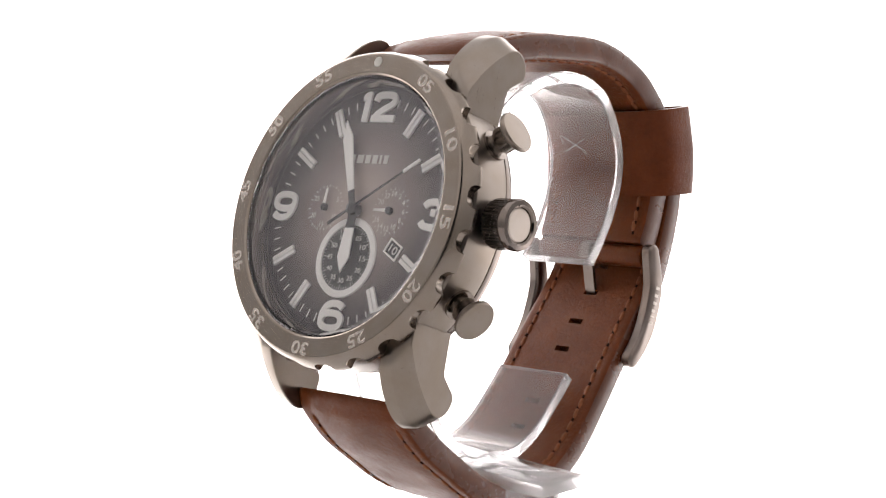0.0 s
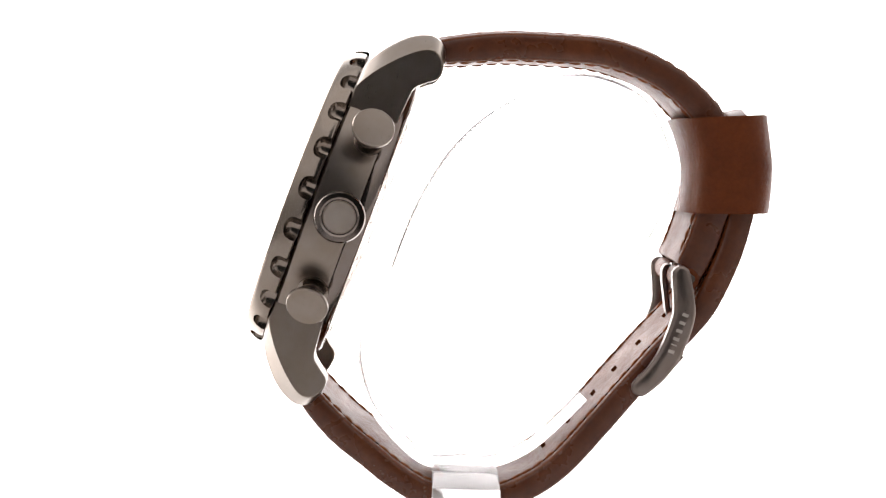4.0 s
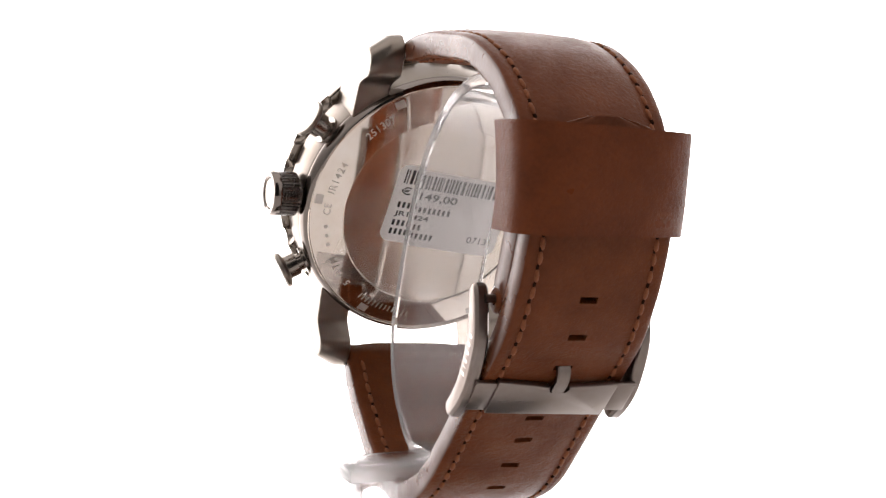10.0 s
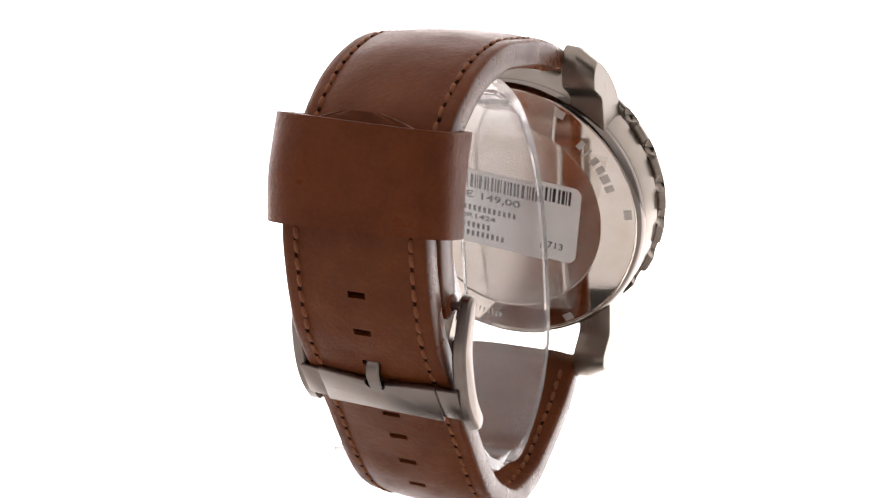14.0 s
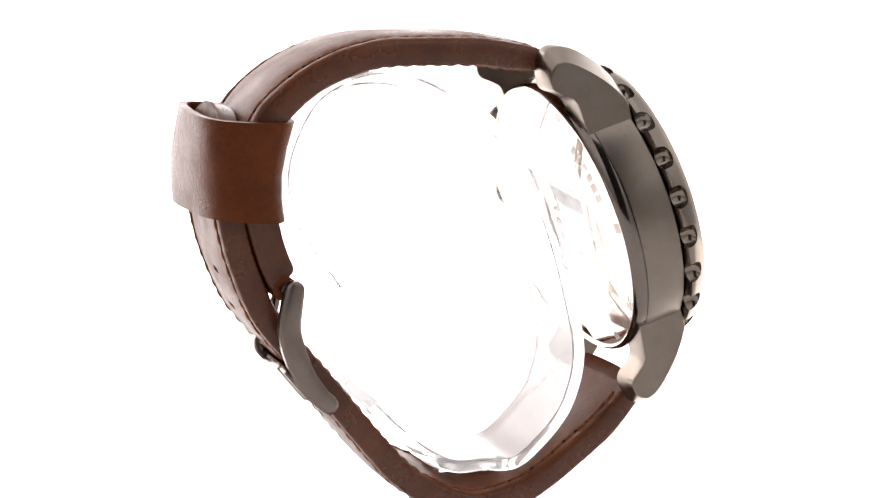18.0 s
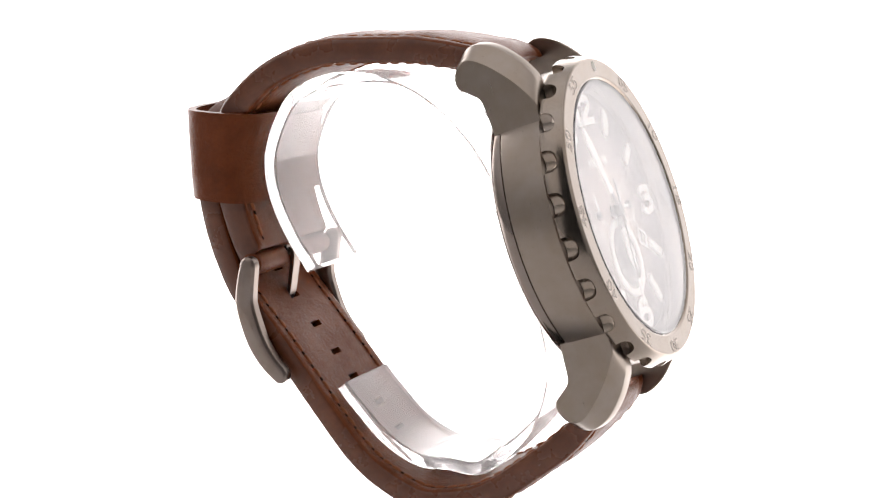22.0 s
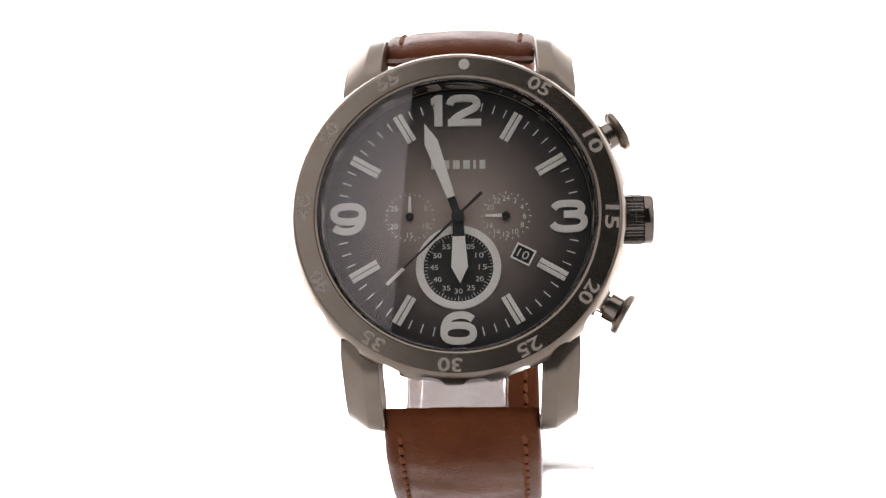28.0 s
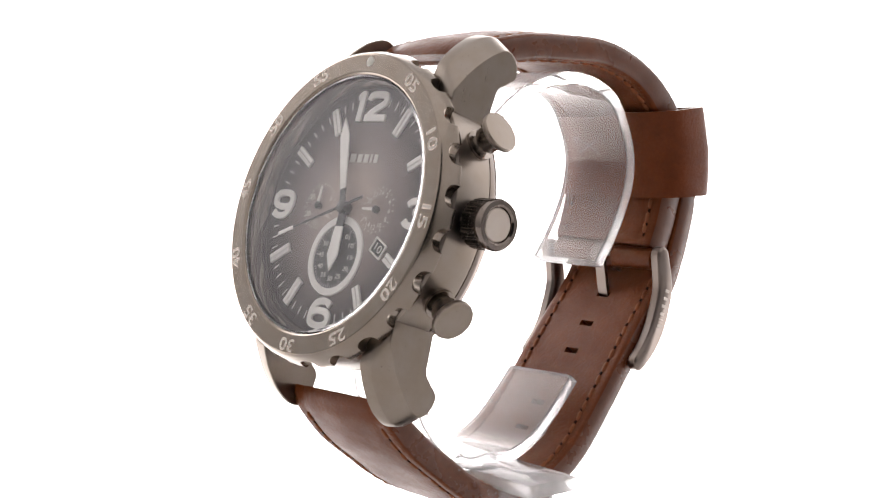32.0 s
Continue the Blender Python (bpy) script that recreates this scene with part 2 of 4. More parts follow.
def glowing_table():
    """White table top with an added glow, stronger towards the back, for case-back reflections."""
    m = glow("table_own_glow", 1.0)
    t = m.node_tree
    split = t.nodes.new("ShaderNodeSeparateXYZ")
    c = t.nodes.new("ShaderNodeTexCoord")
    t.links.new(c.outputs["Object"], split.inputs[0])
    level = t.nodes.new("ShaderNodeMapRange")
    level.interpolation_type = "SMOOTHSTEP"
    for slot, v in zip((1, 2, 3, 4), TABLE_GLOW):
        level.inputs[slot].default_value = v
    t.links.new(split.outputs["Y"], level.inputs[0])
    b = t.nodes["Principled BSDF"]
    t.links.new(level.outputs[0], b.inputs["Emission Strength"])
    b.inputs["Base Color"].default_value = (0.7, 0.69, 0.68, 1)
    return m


tagged(part("table_top", lathe([(0, 0), (878, 0), (880, -2), (880, -20), (30, -24), (30, -395), (90, -400), (0, -400)], 96), glowing_table(), None,
            "round white table top with an added glow, stronger towards the back"), category="table top", kind="structure")

# ---- the watch ----
# Dial space: u to 3 o'clock, v to 12 o'clock, n out of the dial.
U = Vector((0.99903, 0.00852, 0.04313))
V = Vector((-0.04351, 0.33182, 0.94234))
U.normalize()
V = (V - U * V.dot(U)).normalized()
N = U.cross(V)
DIAL_POSE = Matrix.Translation((-0.00070, -0.02562, EYE - 0.02632)) @ Matrix((U, V, N)).transposed().to_4x4()

watch = tagged(new("wristwatch"), "large gunmetal chronograph wristwatch with brown stitched leather strap on clear holder", "wristwatch")


LUG_INNER = ((17.5, 0.2), (23.2, 0.2), (25.9, -0.9), (28.4, -2.7), (30.7, -5.1), (32.0, -7.8), (31.8, -9.8), (30.4, -11.2), (27.5, -12.0), (25.7, -11.7), (24.3, -10.0), (22.4, -8.5), (17.5, -8.0))
LUG_OUTER = ((16.5, 0.2), (19.6, 0.25), (22.4, -1.2), (24.9, -3.1), (27.3, -5.4), (29.2, -7.8), (29.7, -9.6), (28.9, -11.1), (27.3, -11.9), (25.7, -11.75), (24.3, -10.1), (22.4, -8.5), (16.5, -8.0))


def eased(points, steps=5):
    """Rounds a closed profile; its two ends inside the case stay put."""
    p = [Vector(q) for q in points]
    out = [p[0]]
    for k in range(1, len(p) - 2):
        a, b, c, d = p[k - 1], p[k], p[k + 1], p[k + 2]
        for j in range(steps):
            s = j / steps
            out.append(0.5 * (2 * b + (c - a) * s + (2 * a - 5 * b + 4 * c - d) * s * s + (3 * b - a - 3 * c + d) * s ** 3))
    return out + [p[-2], p[-1]]


def lug(su, sv):
    """Lofted from a full profile beside the strap to a smaller, chamfered one on the outside."""
    bm = bmesh.new()
    rows = []
    inner, outer = eased(LUG_INNER), eased(LUG_OUTER)
    for u, f, shrink in ((12.5, 0.0, 0.03), (12.7, 0.0, 0.0), (14.9, 0.1, 0.0), (15.2, 0.15, 0.0), (17.95, 0.97, 0.0), (18.2, 1.0, 0.012), (18.3, 1.0, 0.04)):
        pts = [a + (b - a) * f for a, b in zip(inner, outer)]
        mid = Vector((24.0, -5.5))
        pts = [q + (mid - q) * shrink for q in pts]
        rows.append([bm.verts.new((su * (u - 0.05 * max(0, q.x - 22)) + 0.2, sv * q.x, q.y)) for q in pts])
    k = len(rows[0])
    for p, q in zip(rows, rows[1:]):
        for j in range(k):
            bm.faces.new((p[j], p[(j + 1) % k], q[(j + 1) % k], q[j]))
    bm.faces.new(rows[0])
    bm.faces.new(rows[-1][::-1])
    part("lug", bm, STEEL, watch, "brushed gunmetal lug with chamfered outside", 24)


def case():
    part("case_body", lathe([(20.6, 0.2), (24.5, 0.2), (24.9, -0.2), (24.9, -6.6), (24.8, -6.9), (24.4, -7.0)], 160), STEEL_RING, watch, "brushed gunmetal round case", 40)
    part("back_rim", lathe([(24.5, -6.9), (24.85, -7.1), (24.8, -7.9), (24.5, -8.7), (24.1, -9.2), (23.85, -9.3), (23.7, -9.0), (0, -9.0)], 160), STEEL_CAP, watch, "dark polished rim round the case back", 40)
    for sv in (1, -1):
        for su in (1, -1):
            lug(su, sv)
    for sv in (1, -1):
        bar = lathe([(0, -12.6), (0.5, -12.6), (0.5, 12.6), (0, 12.6)], 16)
        part("spring_bar", moved(bar, Matrix.Translation((0, 30.0 * sv, -9.0)) @ Matrix.Rotation(math.pi / 2, 4, "Y")), STEEL_PALE, watch, "steel spring bar")


def cut_scoops(bm):
    """Cuts 24 round-ended flutes into the outer edge of the ring, from behind."""
    def as_object(mesh, name):
        bmesh.ops.recalc_face_normals(mesh, faces=mesh.faces)
        me = bpy.data.meshes.new(name)
        mesh.to_mesh(me)
        mesh.free()
        return new(name, me)

    ring = as_object(bm, "ring_blank")
    cuts = bmesh.new()
    tool = [(0, -1.5), (1.0, -1.5), (1.0, 1.5), (0.96, 2.0), (0.84, 2.4), (0.62, 2.7), (0.34, 2.86), (0, 2.9)]
    for k in range(24):
        m = Matrix.Rotation(radians(15 * k + 6), 4, "Z") @ Matrix.Translation((26.9, 0, 0)) @ Matrix.Diagonal((2.5, 1.95, 1.0, 1))
        one = moved(lathe(tool, 28), m)
        me = bpy.data.meshes.new("tool")
        one.to_mesh(me)
        one.free()
        cuts.from_mesh(me)
        bpy.data.meshes.remove(me)
    cutter = as_object(cuts, "ring_cutter")
    mod = ring.modifiers.new("cut", "BOOLEAN")
    mod.operation, mod.solver, mod.object = "DIFFERENCE", "EXACT", cutter
    bpy.context.view_layer.update()
    me = bpy.data.meshes.new_from_object(ring.evaluated_get(bpy.context.evaluated_depsgraph_get()))
    bpy.data.objects.remove(ring)
    bpy.data.objects.remove(cutter)
    out = bmesh.new()
    out.from_mesh(me)
    bpy.data.meshes.remove(me)
    return out


def bezel():
    """Turned ring with 24 half-round notches cut into its outer edge from behind."""
    profile = [(21.4, 2.8), (21.45, 3.75), (21.75, 4.02), (21.85, 4.05), (22.0, 4.05), (24.6, 4.05), (24.75, 4.05), (25.0, 3.92), (25.25, 3.6), (25.75, 2.5), (26.1, 1.55), (26.25, 1.0), (26.2, 0.6), (25.9, 0.4), (25.0, 0.34), (21.4, 0.32)]
    bm = cut_scoops(lathe(profile, 240, True))
    ring = part("bezel", bm, STEEL_BEZEL, watch, "brushed gunmetal bezel with notched edge and engraved minutes", 30)
    for k in range(1, 12):
        a = 90 - 30 * k
        m = Matrix.Rotation(radians(a - 92.9), 4, "Z") @ mm(0, 23.55, 4.05)
        digits = placed("bezel_numeral", lettering("%02d" % (5 * k), 3.6, 2.05, 0.03, 0.015), ETCHED, ring, smooth=0, at=m)
        # A paler wire round each numeral stands in for glints on its engraved edge.
        placed("numeral_glint", lettering("%02d" % (5 * k), 3.72, 2.17, 0.07, 0.015, rim=0.016), STEEL_GLINT, digits, smooth=60)
    dot = lathe([(0.85, 0.0), (0.85, 0.05), (0.7, 0.08), (0, 0.1)], 24)
    part("bezel_dot", dot, PRINT_DIM, ring, "round grey dot", at=Matrix.Rotation(radians(-2.9), 4, "Z") @ mm(0, 23.55, 4.03))
    part("inner_ring", lathe([(21.5, 3.3), (21.3, 3.35), (20.95, 2.9), (20.55, -0.78), (21.0, -0.78), (21.5, 0.3)], 160, True), FLANGE, watch, "dark mirror-polished inner flange")
    glass = part("crystal", lathe([(0, 3.95), (20.9, 3.95), (21.05, 3.95), (21.42, 3.78), (21.42, 2.5), (0, 2.5)], 128), CRYSTAL, watch, "flat clear mineral crystal")
    glass.visible_shadow = False


def ribbon(points, half, n0, n1, closed=False):
    """A raised stroke of even breadth along a smooth line; closed: the line returns to its start."""
    line, _ = spline(points, 0.22)
    if closed:
        line = line[:-1]
        tan = np.roll(line, -1, 0) - np.roll(line, 1, 0)
    else:
        tan = np.gradient(line, axis=0)
    tan /= np.linalg.norm(tan, axis=1)[:, None]
    nor = np.stack([-tan[:, 1], tan[:, 0]], 1)
    bm = bmesh.new()
    rows = []
    for p, q in zip(line, nor):
        a, b = p - q * half, p + q * half
        rows.append([bm.verts.new(v) for v in ((*a, n0), (*a, n1), (*b, n1), (*b, n0))])
    pairs = list(zip(rows, rows[1:])) + ([(rows[-1], rows[0])] if closed else [])
    for p, q in pairs:
        for k in range(4):
            bm.faces.new((p[k], p[(k + 1) % 4], q[(k + 1) % 4], q[k]))
    if not closed:
        bm.faces.new(rows[0])
        bm.faces.new(rows[-1][::-1])
    return bm


def joined(*pieces):
    out = bmesh.new()
    for bm in pieces:
        me = bpy.data.meshes.new("piece")
        bm.to_mesh(me)
        bm.free()
        out.from_mesh(me)
        bpy.data.meshes.remove(me)
    return out


def round_loop(cx, cy, rx, ry, n=20):
    """Points of a squarish oval, back to its first."""
    pts = []
    for k in range(n + 1):
        a = 2 * math.pi * k / n
        c, e = math.cos(a), math.sin(a)
        pts.append((cx + rx * math.copysign(abs(c) ** 0.82, c), cy + ry * math.copysign(abs(e) ** 0.82, e)))
    return pts


def big_numeral(word):
    """The broad raised dial numerals: even strokes, flat ends."""
    top = 0.36
    if word == "12":
        one = prism([(-2.35, -2.55), (-2.35, 2.55), (-3.3, 2.55), (-4.15, 1.95), (-4.15, 0.95), (-3.62, 1.3), (-3.62, -2.55)], 0.0, top)
        curl = ribbon([(-1.22, 0.95), (-0.95, 1.62), (-0.2, 1.95), (1.1, 2.0), (2.35, 1.9), (3.0, 1.45), (3.0, 0.75), (2.35, 0.2), (1.1, -0.4), (-0.1, -1.1), (-0.75, -1.75)], 0.57, 0.0, top)
        foot = box(-1.5, 3.75, -2.55, -1.42, 0.0, top + 0.012)
        return joined(one, curl, foot)
    if word == "3":
        upper = ribbon([(-2.25, 1.25), (-1.7, 1.75), (-0.8, 1.98), (0.7, 2.0), (1.75, 1.82), (2.1, 1.2), (1.7, 0.52), (0.7, 0.3), (-0.7, 0.3)], 0.55, 0.0, top)
        lower = ribbon([(0.2, 0.28), (1.5, 0.2), (2.3, -0.35), (2.4, -1.1), (1.8, -1.8), (0.7, -2.0), (-0.8, -2.0), (-1.9, -1.75), (-2.45, -1.2)], 0.55, 0.0, top + 0.012)
        return joined(upper, lower)
    bowl = ribbon(round_loop(0.0, -0.8, 2.25, 1.22), 0.55, 0.0, top, True)
    arm = ribbon([(-2.22, -0.9), (-2.2, 0.1), (-1.75, 1.15), (-0.9, 1.8), (0.3, 2.0), (1.35, 1.85), (2.15, 1.35)], 0.55, 0.0, top + 0.012)
    both = joined(bowl, arm)
    return moved(both, Matrix.Rotation(math.pi, 4, "Z")) if word == "9" else both


SINK = -0.8                                   # dial below the top of the case


def dial_face():
    dial = part("dial", lathe([(0, 0), (20.5, 0), (20.5, -0.6), (0, -0.6)], 128), DIAL, watch, "smoked grey-brown sunburst dial, darker at the rim", at=mm(0, 0, SINK))
    for text, x, y in (("12", -0.05, 17.3), ("3", 17.0, 0.0), ("6", 0.0, -17.3), ("9", -17.1, 0.0)):
        part("numeral", big_numeral(text), LUME, dial, "raised cream luminous numeral", 25, mm(x, y, 0.0))
    for k in range(12):
        if k % 3 == 0:
            continue
        for s in (-1, 1):
            m = Matrix.Rotation(radians(-30 * k), 4, "Z")
            part("hour_marker", moved(box(s * 0.42 - 0.33, s * 0.42 + 0.33, 14.3, 19.1, 0.0, 0.4), m), LUME, dial, smooth=0)
    tick = None
    for k in range(60):
        if k % 5 == 0 or abs((k + 7) % 15 - 7) <= 1:
            continue
        m = Matrix.Rotation(radians(-6 * k), 4, "Z")
        if tick is None:
            tick = part("minute_tick", box(-0.09, 0.09, 17.5, 18.9, 0.005, 0.05), PRINT, dial, smooth=0)
            tick.matrix_basis = m
        else:
            placed("minute_tick", tick.data, PRINT, dial, smooth=0, at=m)
    # maker's mark as six plain blocks
    x = -4.2
    for w in (0.95, 1.35, 1.05, 1.05, 0.4, 0.9):
        part("maker_mark", box(x, x + w, 7.85, 9.25, 0.01, 0.09), PRINT, dial, smooth=0)
        x += w + 0.55
    # small seconds ring
    cx, cy = 0.0, -7.8
    at = mm(cx, cy, 0)
    part("subdial_floor", lathe([(0, 0.03), (5.4, 0.03), (5.4, 0.0), (0, 0.0)], 64), BLACK, dial, "black small dial", at=at)
    part("subdial_ring", lathe([(5.35, 0.0), (5.4, 0.26), (6.5, 0.26), (6.6, 0.0)], 64, True), LUME, dial, "cream raised ring", at=at)
    for k in range(60):
        long = 0.75 if k % 5 == 0 else 0.4
        spot = at @ Matrix.Rotation(radians(-6 * k), 4, "Z")
        part("subdial_tick", box(-0.05, 0.05, 5.25 - long, 5.25, 0.04, 0.07), PRINT, dial, smooth=0, at=spot)
        if k % 5 == 0 and k:
            a = radians(90 - 6 * k)
            placed("subdial_numeral", lettering("%02d" % k, 1.25, 0.8, 0.03, 0.0), PRINT, dial, smooth=0, at=mm(cx + 3.75 * math.cos(a), cy + 3.75 * math.sin(a), 0.055))
    # two small counters
    for cx, words, every in ((-7.5, ("30", "5", "10", "15", "20", "25"), 60), (7.4, ("24", "2", "4", "6", "8", "10", "12", "14", "16", "18", "20", "22"), 30)):
        cy = 0.2
        count = 30 if every == 60 else 24
        for k in range(count):
            m = mm(cx, cy, 0) @ Matrix.Rotation(radians(-360 / count * k), 4, "Z")
            part("counter_tick", box(-0.07, 0.07, 3.5, 3.95 if k % 2 == 0 else 3.75, 0.005, 0.04), PRINT, dial, smooth=0, at=m)
        for k, word in enumerate(words):
            if (cx < 0 and k == 0) or (cx > 0 and word == "18"):
                continue
            a = radians(90 - 360 / len(words) * k)
            placed("counter_numeral", lettering(word, None, 0.85, 0.03, 0.0), PRINT, dial, smooth=0, at=mm(cx + 2.85 * math.cos(a), cy + 2.85 * math.sin(a), 0.03))
        turn = 0 if cx < 0 else 90
        hand = moved(prism([(-0.28, 0.5), (0.28, 0.5), (0.16, 3.2), (-0.16, 3.2)], 0.45, 0.6), Matrix.Rotation(radians(turn), 4, "Z"))
        pointer = part("counter_hand", hand, LUME, dial, "small cream pointer", 0, mm(cx, cy, 0))
        part("counter_hub", lathe([(0.62, 0.0), (0.62, 0.62), (0.5, 0.75), (0, 0.75)], 24), BLACK, dial, "black hub", at=mm(cx, cy, 0))
    # date window
    m = mm(10.0, -5.9, 0, 0, 0, -27)
    part("date_frame", prism_frame(1.62, 1.32, 1.36, 1.06, 0.0, 0.22), LUME, dial, "cream date frame", 0, m)
    part("date_disc", box(-1.38, 1.38, -1.08, 1.08, 0.005, 0.03), BLACK, dial, "black date disc", 0, m)
    placed("date_numeral", lettering("10", 1.75, 1.35, 0.03, 0.0), PRINT, dial, smooth=0, at=m @ mm(0, 0, 0.05))


def prism_frame(w, h, wi, hi, z0, z1):
    bm = bmesh.new()
    loops = []
    for a, b, z in ((w, h, z0), (w, h, z1), (wi, hi, z1), (wi, hi, z0)):
        loops.append([bm.verts.new((x, y, z)) for x, y in ((-a, -b), (a, -b), (a, b), (-a, b))])
    loops.append(loops[0])
    for p, q in zip(loops, loops[1:]):
        for k in range(4):
            bm.faces.new((p[k], p[(k + 1) % 4], q[(k + 1) % 4], q[k]))
    return bm


def hand(name, dark, pale, n0, label):
    """A hand that points to v: a dark root and a cream blade."""
    root = part(name, prism(dark, n0, n0 + 0.18), BLACK, watch, label, 0)
    part("blade", prism(pale, n0 + 0.02, n0 + 0.22), LUME, root, "cream luminous blade", 0)
    return root


def pointers():
    hour = hand("hour_pointer", [(-0.75, -1.0), (0.75, -1.0), (0.95, 3.2), (-0.95, 3.2)],
                [(-0.95, 3.1), (0.95, 3.1), (1.3, 7.9), (0.0, 10.5), (-1.3, 7.9)], 0.75 + SINK, "black pointer with cream blade")
    hour.matrix_basis = Matrix.Rotation(radians(-178.4), 4, "Z")
    minute = hand("minute_pointer", [(-0.6, -1.0), (0.6, -1.0), (0.62, 3.3), (-0.62, 3.3)],
                  [(-0.62, 3.2), (0.62, 3.2), (1.1, 12.6), (0.0, 15.8), (-1.1, 12.6)], 1.1 + SINK, "long black pointer with cream blade")
    second = hand("seconds_pointer", [(-0.25, -5.2), (0.25, -5.2), (0.11, 11.9), (-0.11, 11.9)],
                  [(-0.26, 11.7), (0.26, 11.7), (0.26, 15.3), (-0.26, 15.3)], 1.5 + SINK, "thin black seconds pointer with cream tip")
    part("hub", lathe([(1.0, 0.0), (1.0, 1.62), (0.7, 1.8), (0, 1.8)], 32), BLACK, watch, "dark centre hub", at=mm(0, 0, SINK))
    return minute, second


def crown_and_pushers():
    """Knurled crown and two mushroom pushers on the 3 o'clock side."""
    turn = Matrix.Rotation(math.pi / 2, 4, "Y")
    base = Matrix.Translation((0, 0.4, -4.9)) @ turn
    bm = lathe([(2.6, 24.2), (2.6, 25.4), (3.8, 25.5), (3.9, 25.9), (3.9, 28.6), (3.65, 28.8), (0, 28.8)], 144)
    for vert in bm.verts:
        r = math.hypot(vert.co.x, vert.co.y)
        if r > 3.7:
            a = math.degrees(math.atan2(vert.co.y, vert.co.x)) % 10
            k = (r - (0.32 if a > 5 else 0.0)) / r
            vert.co.x *= k
            vert.co.y *= k
    crown = part("crown", moved(bm, base), STEEL_DARK, watch, "dark knurled winding crown", 25)
    part("crown_cap", moved(lathe([(3.5, 28.7), (3.95, 28.85), (4.0, 29.8), (3.75, 30.25), (3.05, 30.3), (2.75, 30.05), (2.7, 29.7), (0, 29.7)], 72), base), STEEL_CAP, crown, "dark polished steel rim")
    part("crown_disc", moved(lathe([(2.6, 29.6), (2.6, 29.9), (2.45, 30.02), (0, 30.05)], 64), base), STEEL_DISC, crown, "pale satin steel disc")
    for sv, lean in ((1, 30.5), (-1, -30)):
        a = radians(lean)
        m = Matrix.Translation((0, 0, -4.9)) @ Matrix.Rotation(a, 4, "Z") @ turn
        stem = part("pusher", moved(lathe([(0, 23.5), (2.5, 23.5), (2.5, 25.3), (1.6, 25.4), (1.6, 26.3), (2.15, 26.4), (2.15, 28.5), (0, 28.5)], 48), m), STEEL_STEM, watch, "steel chronograph pusher", 30)
        part("button", moved(lathe([(0, 28.3), (2.1, 28.3), (3.1, 28.7), (3.35, 28.95), (3.35, 29.45), (3.2, 29.7), (0, 29.8)], 64), m), STEEL, stem, "flat round brushed button", 30)


